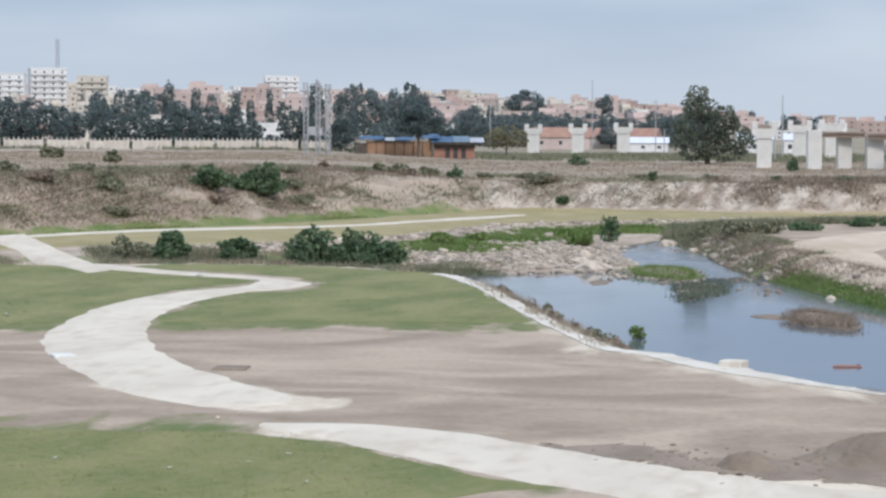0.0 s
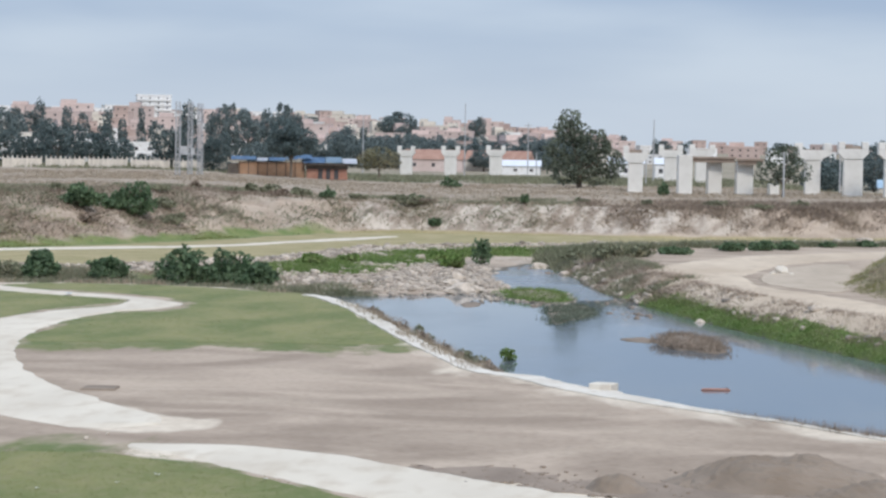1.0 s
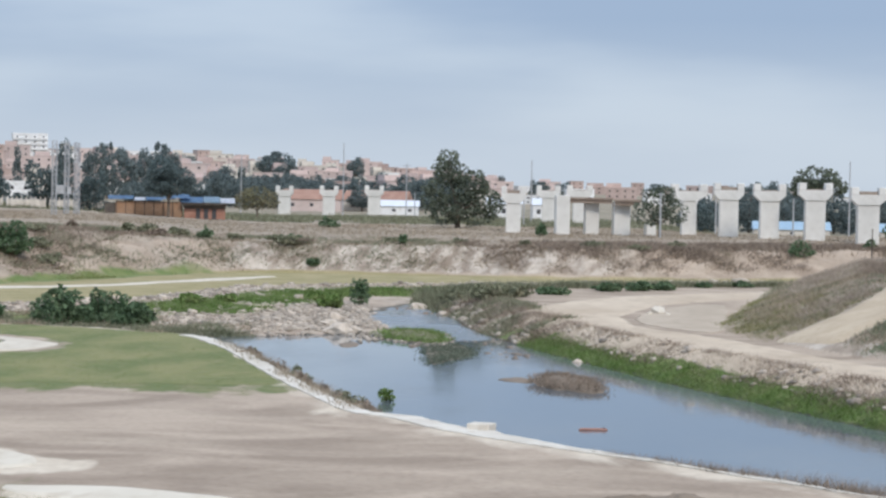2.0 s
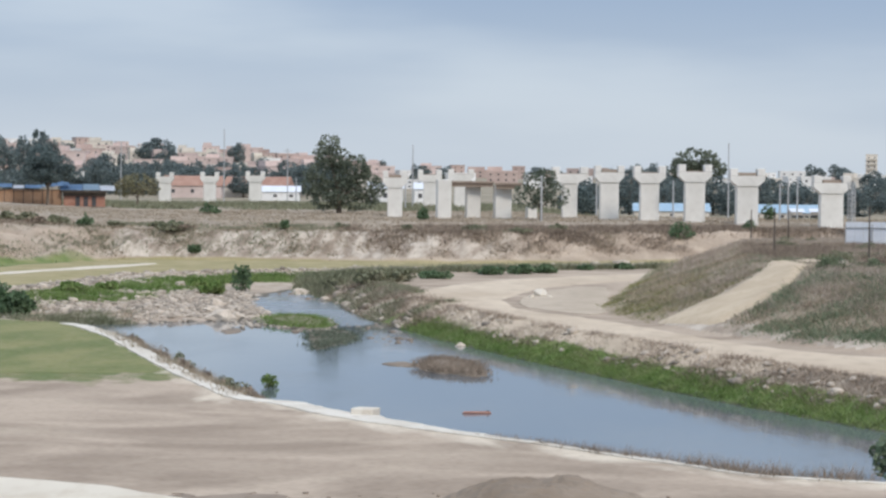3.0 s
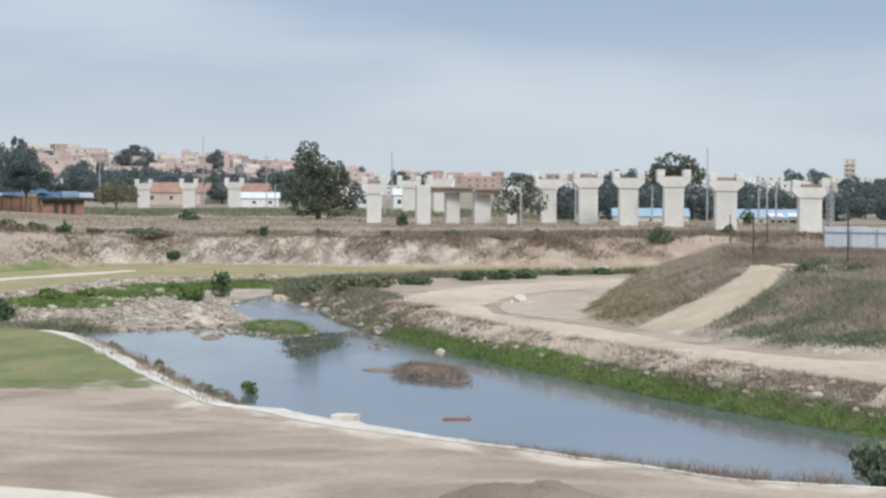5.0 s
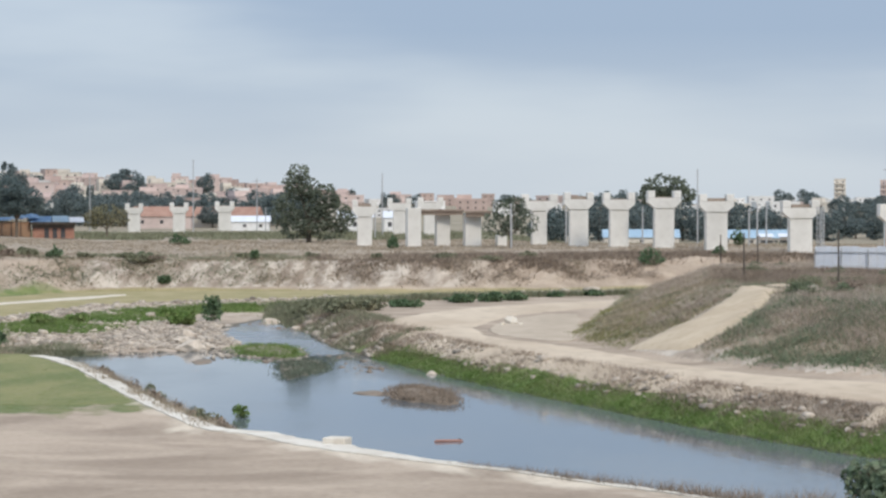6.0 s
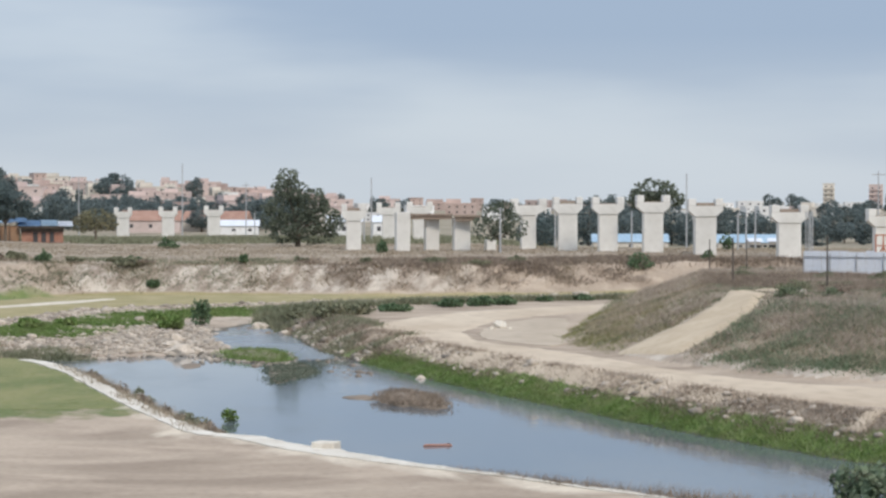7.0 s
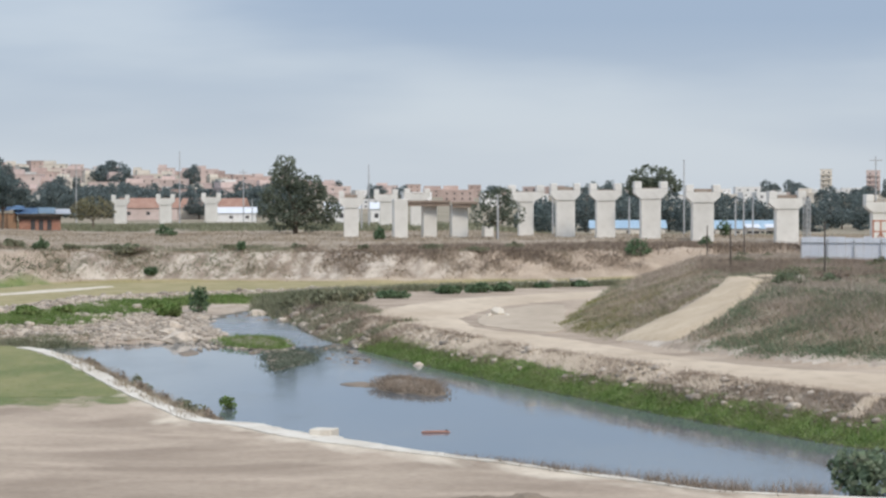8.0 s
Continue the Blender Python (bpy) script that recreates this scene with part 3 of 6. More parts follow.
def build_ground():
    az = np.concatenate([np.arange(-180, -13, 5.0), np.arange(-13, 21.6, 0.05), np.arange(22, 180, 5.0)])
    rows = [0.02]
    while rows[-1] < 4600:
        d = rows[-1]
        rows.append(d + (max(3, 0) if d < 78 else min(max(d * d / 4230 / 13.5 * 1.4, 0.15), 2.2 if d < 285 or d > 420 else 1.1) if d < 460 else d * 0.02))
    ra = np.array(rows)
    A, R = np.meshgrid(np.radians(az), ra)
    X, Y = -np.sin(A) * R, np.cos(A) * R
    Z = height(X.ravel(), Y.ravel()).reshape(X.shape)
    na, nr = len(az), len(ra)
    verts = np.stack([X, Y, Z], -1).reshape(-1, 3)
    i, j = np.meshgrid(np.arange(nr - 1), np.arange(na), indexing="ij")
    k = (j + 1) % na
    faces = np.stack([i * na + j, (i + 1) * na + j, (i + 1) * na + k, i * na + k], -1).reshape(-1, 4)[:, ::-1]
    # the innermost ring is closed under the camera
    inner = np.arange(na)
    me = bpy.data.meshes.new("ground")
    me.vertices.add(len(verts))
    me.vertices.foreach_set("co", verts.ravel())
    me.loops.add(faces.size + na)
    me.loops.foreach_set("vertex_index", np.concatenate([faces.ravel(), inner]))
    me.polygons.add(len(faces) + 1)
    me.polygons.foreach_set("loop_start", np.arange(len(faces) + 1) * 4)
    me.update(calc_edges=True)
    me.validate()
    me.shade_smooth()
    x, y, z = verts.T
    terr, berm, sc = inside(TERRACE, x, y), inside(BERM, x, y), inside(SCARP, x, y)
    rb, mo, r = inside(RIGHT_BANK, x, y), inside(MOUND, x, y), np.hypot(x, y)
    left = smooth(6, 11, np.degrees(np.arctan2(-x, y)))
    zones = {
        "pale": np.where(sc > 0, smooth(0, 1.5, sc) * smooth(15, 10, sc) * (0.80 - 0.45 * left - 0.48 * smooth(75, 20, np.abs(x - 45)) + 0.22 * rough2(x / 12, y / 30, 66)), 0) + np.where((berm < 0) & (terr < -1) & (rb < 0), 0.48, 0) + np.where((mo > 0.3) & (mo < 6), 0.60 + 0.25 * rough2(x / 3, y / 3, 67), 0) * smooth(225, 205, r),
        "dry": np.where(sc > 0, smooth(9, 14, sc) * 0.9 + 0.36 * left, 0) + np.where(mo > 3, 0.72, 0) + np.where((rb > 0) & (mo < 0), 0.75, 0) * smooth(1.5, 3.0, rb) * smooth(9, 6, rb),
        "straw": smooth(0, 3, berm) * smooth(2.5, -1.5, sc),
        "green": np.where((rb > 0) & (mo < 0), smooth(4.6, 2.0, rb + 0.9 * rough2(x / 6, y / 9, 77)) * smooth(268, 232, r), 0) + np.where((sc > -6) & (sc < 9), 0.66 * left * smooth(-8, -2, sc) * smooth(5 + 3 * rough2(x / 9, y / 9, 68), 0, sc), 0) + np.where(mo > 0, 0.30 * smooth(3, 7, mo) + 0.22 * smooth(10, 1, mo) * smooth(190, 225, r), 0) + np.where((terr < -2) & (rb < 0), 0.58 * smooth(-4, -7, berm) * smooth(-20, -13, berm), 0),
        "wet": smooth(0.22, -0.05, z),
        "track": np.where(terr > 0, np.maximum(smooth(7, 0.5, terr) * 0.5, np.maximum(0.8 * smooth(6.0, 1.0, along(PATH_END, x, y)), smooth(4.2, 0.6, along(TRACK_MID, x, y)))), 0),
        "turf": np.where(terr > 0, np.maximum.reduce([smooth(-13.0, 12.0, inside(curve_through(q, 6, True), x, y)) for q in (LAWN_MID, LAWN_BACK, LAWN_NEAR)]), 0),
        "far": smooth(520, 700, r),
    }
    for name, w in zones.items():
        at = me.attributes.new(name, "FLOAT", "POINT")
        at.data.foreach_set("value", np.clip(w, 0, 1).astype(np.float32))
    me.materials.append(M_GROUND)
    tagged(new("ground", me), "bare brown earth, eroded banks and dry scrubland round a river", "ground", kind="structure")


build_ground()


def ribbon(name, left_edge, right_edge, lift, material, label, category, across=10, n=60, fray=0.25, seed=0, level=None):
    """A strip of ground between two edges, draped on the land."""
    def even(c):
        c = curve_through(c, 6)
        d = np.r_[0, np.cumsum(np.hypot(*np.diff(c, axis=0).T))]
        t = np.linspace(0, d[-1], n)
        return np.stack([np.interp(t, d, c[:, 0]), np.interp(t, d, c[:, 1])], -1)
    a, b = even(left_edge), even(right_edge)
    a = a + fray * np.stack([rough2(a[:, 0] / 1.5, a[:, 1] / 1.5, seed), rough2(a[:, 0] / 1.5, a[:, 1] / 1.5, seed + 5)], -1)
    b = b + fray * np.stack([rough2(b[:, 0] / 1.5, b[:, 1] / 1.5, seed + 9), rough2(b[:, 0] / 1.5, b[:, 1] / 1.5, seed + 14)], -1)
    k = np.linspace(0, 1, across + 1)[None, :, None]
    g = a[:, None] * (1 - k) + b[:, None] * k
    z = height(g[..., 0].ravel(), g[..., 1].ravel()).reshape(g.shape[:2])
    z = z + lift if level is None else np.maximum(z + lift, np.linspace(level, 1.4, n)[:, None])
    if level is not None:
        z[:, 0] -= 0.8
        z[:, -1] -= 0.8
    z[:, 0] -= lift + 0.1
    z[:, -1] -= lift + 0.1
    z[0] -= lift + 0.1
    z[-1] -= lift + 0.1
    vs = np.concatenate([g, z[..., None]], -1).reshape(-1, 3)
    w = across + 1
    fs = [(i * w + j, i * w + j + 1, (i + 1) * w + j + 1, (i + 1) * w + j) for i in range(n - 1) for j in range(across)]
    me = rawmesh(name, vs, fs, material, True)
    bm = bmesh.new()
    bm.from_mesh(me)
    bmesh.ops.recalc_face_normals(bm, faces=bm.faces)
    if sum(f.normal.z for f in bm.faces) < 0:
        bmesh.ops.reverse_faces(bm, faces=bm.faces)
    bm.to_mesh(me)
    bm.free()
    return tagged(new(name, me), label, category, kind="structure")


def patch(name, outline, z, material, label, category, fray=0.4, seed=0):
    """A level sheet with a ragged edge."""
    c = curve_through(outline, 14, closed=True)
    c = c + fray * np.stack([rough2(c[:, 0] / 1.2, c[:, 1] / 1.2, seed), rough2(c[:, 0] / 1.2, c[:, 1] / 1.2, seed + 5)], -1)
    bm = bmesh.new()
    vs = [bm.verts.new((x, y, z)) for x, y in c]
    es = [bm.edges.new((p, q)) for p, q in zip(vs, vs[1:] + vs[:1])]
    bmesh.ops.triangle_fill(bm, use_beauty=True, edges=es)
    bmesh.ops.recalc_face_normals(bm, faces=bm.faces)
    if sum(f.normal.z for f in bm.faces) < 0:
        bmesh.ops.reverse_faces(bm, faces=bm.faces)
    skirt = bmesh.ops.extrude_edge_only(bm, edges=[e for e in bm.edges if e.is_boundary])
    for v in skirt["geom"]:
        if isinstance(v, bmesh.types.BMVert):
            v.co.z -= 0.12
    ob = part(name, bm, material)
    return tagged(ob, label, category, kind="structure")


patch("spread_soil", [(-12.9, 99.9), (-9.3, 99.4), (-6.4, 97.6), (-3.6, 96.7), (0.5, 97), (4.9, 97.2), (4.6, 90.9), (0.5, 91.1), (-3.8, 92.2), (-8, 94.9), (-11, 97.4)], 1.33, M_SPREAD, "thin dark spread of dug soil on the dirt", "ground", 2.6, 87)

# river
patch("water", [(-70, 240), (-45, 210), (-12, 130), (10, 95), (40, 80), (130, 45), (130, 120), (40, 160), (30, 330), (60, 390), (-5, 380), (-45, 345)], 0.0, M_WATER, "shallow blue-grey river with ripples and sky reflections", "river", fray=0)

patch("rapids", [(-31, 312), (-19, 319), (-12, 285), (-8, 254), (-11, 240), (-20, 246), (-28, 284)], 0.02, M_RAPID, "shallow broken water between the stones", "river", 0.8, 88)

# lawns, paths and tracks of the river park
patch("lawn", [(x, y) if y > 165 else (x - 2.0, y + 5.5) for x, y in LAWN_MID], 1.312, M_LAWN, "mown green lawn between gravel path and river kerb", "lawn", 0.9, 3)
patch("lawn", [(x, y) if y > 160 else (x, y + 5.0) for x, y in LAWN_BACK], 1.312, M_LAWN, "green lawn behind the bend of the gravel path", "lawn", 0.6, 13)
patch("lawn", [(x, y) if y < 99 else (x, y - 1.6) for x, y in LAWN_NEAR], 1.312, M_LAWN, "green lawn in front of a pale gravel track", "lawn", 0.3, 23)
ribbon("footpath", [(-73.6, 227.6), (-60.3, 215.3), (-52.6, 210.1), (-45.4, 203.5), (-44.4, 199.8), (-44.8, 194.4), (-47.4, 189.5), (-48.5, 177.9), (-47.2, 163.8), (-44, 149.9), (-39.9, 138.5), (-35.6, 129.5), (-33.3, 126.1), (-31.9, 124), (-30.0, 120.6), (-27.8, 117.2), (-26.4, 114.8)], [(-71.5, 220.1), (-60.2, 210.8), (-52.7, 206.6), (-49.7, 203.2), (-49.4, 199.3), (-49.7, 194.7), (-53.3, 186.7), (-54.5, 175.3), (-53, 159.9), (-49.9, 144.3), (-45.4, 132.9), (-39.2, 121.2), (-35, 114.4), (-32.1, 111.4), (-30, 109.9), (-28.2, 109.7), (-26.8, 111.0), (-25.8, 113.2)], 0.10, M_PATH, "pale beige gravel footpath in an S-bend", "path", 10, 110, 0.4, 31)
ribbon("footpath", [(-25.8, 104.1), (-21, 105), (-16.2, 103.4), (-11.1, 98.6), (-5, 93.1), (0.5, 89.5), (4.5, 87.7)], [(-25.5, 103.1), (-22.7, 100.6), (-17.6, 94.9), (-13.4, 90.3), (-10, 87.2), (-5.4, 83.8), (0.4, 80)], 0.10, M_PATH, "pale gravel track across the dirt", "path", 10, 90, 0.4, 41)
ribbon("footpath", [(-100.8, 263.4), (-98.4, 271.7), (-96, 277.1), (-88.4, 296.5), (-76.2, 307.5), (-65.9, 320.4), (-59, 339.7), (-53.2, 355.7), (-47.5, 366.0)], [(-98.3, 256.8), (-96.3, 266.1), (-94, 271.3), (-86.4, 289.9), (-74.4, 300.5), (-64.3, 312.8), (-57.6, 331.3), (-51.5, 344.3), (-46.8, 362.0)], 0.12, M_PATH, "thin pale path along the grassy berm", "path", 4, 120, 0.3, 51)
ribbon("footpath", [(-96.8, 279.3), (-81.1, 244.9), (-66.8, 215.8)], [(-100.9, 267.1), (-82.6, 234.9), (-67.9, 210)], 0.12, M_PATH, "pale concrete crossing between lawn and berm", "path", 6, 40, 0.2, 61, 1.95)
ribbon("dirt_road", [(26.2, 326.9), (19, 323.2), (3.5, 301.4), (-4.7, 276.1), (-7.2, 254.6), (-3.9, 233.9), (0.4, 217.1), (7, 197.8), (14.4, 174.3), (20.9, 160.6), (29.4, 151.8), (36.2, 145.6)], [(25, 311.2), (17.5, 297.3), (9.9, 281.5), (6.1, 263.1), (4.4, 246.9), (6.4, 229.4), (11.8, 217.6), (15.9, 203.8), (20.1, 188.8), (26.2, 175.7), (32.9, 169.7), (40.4, 162.6)], 0.10, M_TRACK, "wide pale dirt road bending round an earth mound", "road", 12, 120, 0.8, 71)
patch("dirt_turnout", [(16.1, 284.3), (9.6, 274.1), (6.3, 256.6), (5.4, 242.3), (7.6, 231.4), (12.5, 225.2), (14.7, 250.1)], 2.255, M_GREYDIRT, "flattened grey dirt beside the road", "ground", 0.6, 81)


def build_kerb():
    """The concrete lip along the terrace: a low wall with a flat top."""
    c = KERB[:-9]
    run = np.r_[0, np.cumsum(np.hypot(*np.diff(c, axis=0).T))]
    at = np.arange(0, run[-1], 0.6)
    c = np.stack([np.interp(at, run, c[:, 0]), np.interp(at, run, c[:, 1])], -1)
    d = np.gradient(c, axis=0)
    nrm = np.stack([d[:, 1], -d[:, 0]], -1) / np.hypot(*d.T)[:, None]
    vs, fs = [], []
    for p, q in zip(c, nrm):
        w = float(np.interp(p[1], [95, 118, 128, 134, 146, 160, 215], [0.3, 0.35, 0.8, 1.3, 0.8, 0.85, 0.85])) + 0.3 * float(rough2(p[0] / 3, p[1] / 3, 2))
        chip = 0.45 * w * float(rough2(p[0] * 0.9, p[1] * 0.9, 12))
        for off, z in ((-w * 0.6, 0.3), (-w * 0.5 + 0.4 * chip, 1.37), (w * 1.05 + chip, 1.385), (w * 1.15 + chip, 1.22)):
            vs.append((p[0] - q[0] * off, p[1] - q[1] * off, z))
    for i in range(len(c) - 1):
        for k in range(3):
            fs.append((i * 4 + k, i * 4 + k + 1, i * 4 + k + 5, i * 4 + k + 4))
    ob = part("kerb", (vs, fs), M_KERB)
    tagged(ob, "white concrete kerb along the river edge", "kerb", kind="structure")


build_kerb()
RAMP_A = [(16.2, 210.6), (18.9, 212.0), (22.7, 214.1), (27.3, 221.9), (28.8, 230.4)]
RAMP_B = [(20.7, 199.1), (22.8, 200.8), (26.1, 204.6), (29.9, 212.9), (33.9, 230.6)]
ribbon("ramp", RAMP_A, RAMP_B, 0.25, M_SAND, "smooth sandy ramp cut up the side of the mound", "ramp", 8, 40, 0.3, 91)
ribbon("ramp_head", [(29.2, 226.1), (34.3, 237.9), (38.0, 238.2)], [(32.0, 242.0), (35.3, 244.6), (38.9, 244.1)], 0.25, M_SAND, "sandy shelf at the top of the ramp", "ground", 4, 20, 0.2, 95)


# ---- plants ----
def leaf_cloud(lobes, count, size, rnd):
    """Small leaf clumps on and in a set of lobes (centre, radii)."""
    vol = np.array([l[3] * l[4] * l[5] for l in lobes]) ** 0.67
    pick = rnd.choice(len(lobes), count, p=vol / vol.sum())
    lb = np.array(lobes)[pick]
    d = rnd.normal(size=(count, 3))
    d /= np.linalg.norm(d, axis=1)[:, None]
    rad = rnd.uniform(0.55, 1.08, count) ** 0.6
    c = lb[:, :3] + lb[:, 3:] * d * rad[:, None]
    u = rnd.normal(size=(count, 3))
    u /= np.linalg.norm(u, axis=1)[:, None]
    w = np.cross(u, rnd.normal(size=(count, 3)))
    w /= np.linalg.norm(w, axis=1)[:, None]
    s = size * rnd.uniform(0.5, 1.4, count)[:, None]
    quad = np.stack([c - u * s, c + w * s * 0.6, c + u * s * 1.1, c - w * s * 0.6], 1).reshape(-1, 3)
    faces = np.arange(count * 4).reshape(-1, 4)
    return quad, faces


def fast_mesh(name, verts, faces, material):
    k = faces.shape[1]
    me = bpy.data.meshes.new(name)
    me.vertices.add(len(verts))
    me.vertices.foreach_set("co", np.ascontiguousarray(verts, float).ravel())
    me.loops.add(faces.size)
    me.loops.foreach_set("vertex_index", np.ascontiguousarray(faces).ravel())
    me.polygons.add(len(faces))
    me.polygons.foreach_set("loop_start", np.arange(len(faces)) * k)
    me.update(calc_edges=True)
    me.materials.append(material)
    return me


def tree(name, lobes, trunk_h, trunk_r, leaves, leaf, material, label, seed, category="tree"):
    """A tapered trunk with limbs to each lobe, and a crown of small clumps. Built at the origin."""
    rnd = np.random.default_rng(seed)
    ob = thing(name, Matrix(), label, category)
    pairs = [tube([(0, 0, -0.6), (0.1, 0.05, trunk_h * 0.5), (0, 0, trunk_h)], [trunk_r * 1.3, trunk_r, trunk_r * 0.75], 7)]
    for l in lobes:
        pairs.append(tube([(0, 0, trunk_h * 0.7), (l[0] * 0.5, l[1] * 0.5, (trunk_h + l[2]) * 0.5), (l[0], l[1], l[2] + l[5] * 0.3)], [trunk_r * 0.6, trunk_r * 0.35, trunk_r * 0.1], 5))
    part("trunk", merged(*pairs), M_BARK, ob, "", True)
    # small side lobes roughen the outline
    more = list(lobes)
    for l in lobes:
        for _ in range(7):
            d = rnd.normal(size=3)
            d /= np.linalg.norm(d)
            k = rnd.uniform(0.22, 0.42)
            more.append((l[0] + d[0] * l[3] * 0.9, l[1] + d[1] * l[4] * 0.9, l[2] + d[2] * l[5] * 0.9, l[3] * k, l[4] * k, l[5] * k))
    v, f = leaf_cloud(more, leaves, leaf, rnd)
    part("crown", fast_mesh("crown", v, f, material), material, ob)
    return ob


def stand(ob, x, y, turn=0.0, size=1.0, sink=0.0):
    ob.matrix_basis = pose(x, y, height_at(x, y) - sink, 0, 0, turn) @ Matrix.Scale(size, 4)
    return ob


# the tall eucalyptus on the plateau
stand(tree("eucalyptus_tree", [(-2.5, 0, 12.2, 3.0, 3.2, 3.4), (-1.5, 1, 8.0, 5.4, 5, 4.2), (2.8, 0, 9.2, 3.6, 4, 2.8), (0.0, 0, 11.2, 2.6, 3.0, 2.8), (-2.0, 0, 14.6, 2.2, 2.2, 1.8), (4.6, 0, 8.6, 2.0, 2.2, 2.0), (5.6, 0, 5.6, 3.8, 4, 3.2), (-5.0, 0, 5.4, 3.0, 3.4, 2.8), (0.5, -1, 4.6, 5.5, 4.5, 2.6), (8.2, 0, 5.5, 1.9, 2, 2.4), (-2.5, -1, 2.6, 3.4, 3, 1.8), (4.5, -1, 2.4, 3.6, 3, 1.7)], 4.5, 0.5, 6200, 0.34, M_LEAF, "tall dark green eucalyptus with a broad ragged crown", 5), -27.0, 499.3)
stand(tree("plane_tree", [(0, 0, 6.5, 3.6, 3.4, 3.0), (-2.8, 0, 4.4, 2.6, 2.6, 2.2), (3.0, 0, 4.8, 2.4, 2.6, 2.4), (1, 0, 8.3, 2.0, 2, 1.6)], 3.2, 0.28, 1900, 0.28, M_LEAF, "dusty green tree before the bridge piers", 6), 13.7, 449.8)
stand(tree("yellowing_tree", [(0, 0, 5.6, 4.4, 4, 2.6), (-3.2, 0, 4.2, 2.6, 2.6, 2.0), (3.0, 0, 4.8, 2.4, 2.4, 2.2)], 3.0, 0.25, 1300, 0.3, M_OLIVE, "olive and yellow leaved tree beside the shelter", 7), -81.0, 584.4)
stand(tree("umbrella_pine", [(0, 0, 14.0, 5.2, 5, 2.6), (-2, 0, 12.0, 4.2, 4, 1.8), (3, 0, 12.0, 3.4, 4, 1.8)], 11.0, 0.4, 2000, 0.45, M_LEAF, "umbrella pine with a flat rounded crown", 8), 61.7, 647.1, size=1.2)
stand(tree("round_tree", [(0, 0, 3.3, 1.9, 1.9, 2.0), (0.3, 0, 4.5, 1.2, 1.2, 1.0)], 1.4, 0.14, 900, 0.25, M_PINE, "small round dark tree at the edge of the plateau", 9), 70.3, 393.8)
stand(tree("dark_tree", [(-1.2, 0, 10.4, 3.6, 3.4, 2.6), (2.4, 0, 8.8, 3.4, 3.4, 2.2), (-3.8, 0, 7.6, 2.6, 2.8, 2.0), (0, 0, 7.0, 4.4, 3.6, 2.2), (4.6, 0, 7.0, 1.9, 2.4, 1.8)], 5.6, 0.32, 4600, 0.32, M_PINE, "broad dark tree standing before the blue-roofed shelter", 10), -92.2, 523.0)

# pines and cypresses of the belt behind the fence, and the hillside
def pine_a(m, note):
    return tree("pine_tree", [(0, 0, 6.5, 3.4, 3.4, 3.2), (0.6, 0, 9.6, 2.4, 2.4, 2.4), (-1.8, 0, 4.8, 2.6, 2.6, 2.2), (2.0, 0, 4.6, 2.6, 2.4, 2.0), (-1.0, 0, 2.0, 3.2, 2.6, 1.6), (1.8, 0, 1.6, 2.6, 2.2, 1.4)], 3.0, 0.3, 1900, 0.38, m, note + " pine", 11)


def pine_b(m, note):
    return tree("pine_tree", [(0, 0, 5.2, 4.4, 4, 3.2), (-2.6, 0, 6.4, 2.8, 2.8, 2.2), (2.4, 0, 7.4, 2.8, 2.8, 2.4), (-2.0, 0, 2.0, 3.2, 2.6, 1.8), (2.4, 0, 1.8, 3.0, 2.4, 1.6)], 3.0, 0.35, 2000, 0.38, m, note + " broad pine", 12)


def cypress(m, note):
    return tree("cypress_tree", [(0, 0, 4.5, 2.0, 2.0, 3.8), (0, 0, 8.5, 1.5, 1.5, 3.2), (0.5, 0, 2.6, 2.4, 2.4, 2.0)], 2.0, 0.25, 1300, 0.36, m, note + " narrow cypress", 13)


def leafy(m, note):
    return tree("leafy_tree", [(0, 0, 4.6, 4.0, 4, 2.8), (-2.4, 0, 3.6, 2.6, 2.6, 2.0), (2.6, 0, 4.2, 2.8, 2.8, 2.2)], 2.2, 0.3, 1500, 0.38, m, note + " rounded tree", 14)


rng = random.Random(4)
makers = [pine_a, pine_b, cypress, leafy]
made = {}


def polar(az, d):
    return -math.sin(radians(az)) * d, math.cos(radians(az)) * d


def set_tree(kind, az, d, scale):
    """One more tree of a kind; far groves carry painted haze, a paler grey-green."""
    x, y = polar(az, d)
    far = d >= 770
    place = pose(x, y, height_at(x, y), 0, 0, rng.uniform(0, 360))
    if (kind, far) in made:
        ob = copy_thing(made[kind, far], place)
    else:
        ob = made[kind, far] = makers[kind](M_HAZED_GROVE if far else M_PINE, "dusty grey-green hillside" if far else "dark green tree belt")
        ob.matrix_basis = place
    ob.scale = scale


def plant(kind, az, d, size, tall=1.0):
    set_tree(kind, az, d, (size, size, size * tall))


def grown(kind, az, d, top, wide):
    """A tree of the belt by its direction, distance, top above the eye's level and width."""
    x, y = polar(az, d)
    tall, across = ((12.0, 7.6), (9.8, 9.6), (11.7, 4.2), (7.4, 9.4))[kind]
    set_tree(kind, az, d, (wide / across, wide / across, (EYE + top - height_at(x, y)) / tall))


# the near belt behind the fence, tree by tree
for kind, az, top, wide in ((1, 19.95, 6.3, 9.0), (0, 19.45, 5.6, 7.5), (1, 18.95, 6.0, 9.5), (0, 18.45, 4.6, 6.5), (3, 18.2, 3.2, 7.0), (1, 17.62, 5.4, 6.0), (0, 17.3, 4.0, 6.0), (1, 16.75, 3.4, 7.5), (3, 16.3, 1.6, 7.0), (0, 15.9, 5.0, 6.5), (1, 15.55, 5.6, 8.0), (0, 15.1, 4.6, 6.0), (3, 14.75, 2.8, 8.0), (0, 14.4, 4.4, 6.0), (3, 14.0, 1.4, 6.0)):
    grown(kind, az, rng.uniform(575, 620), top + 1.1, wide * 1.12)
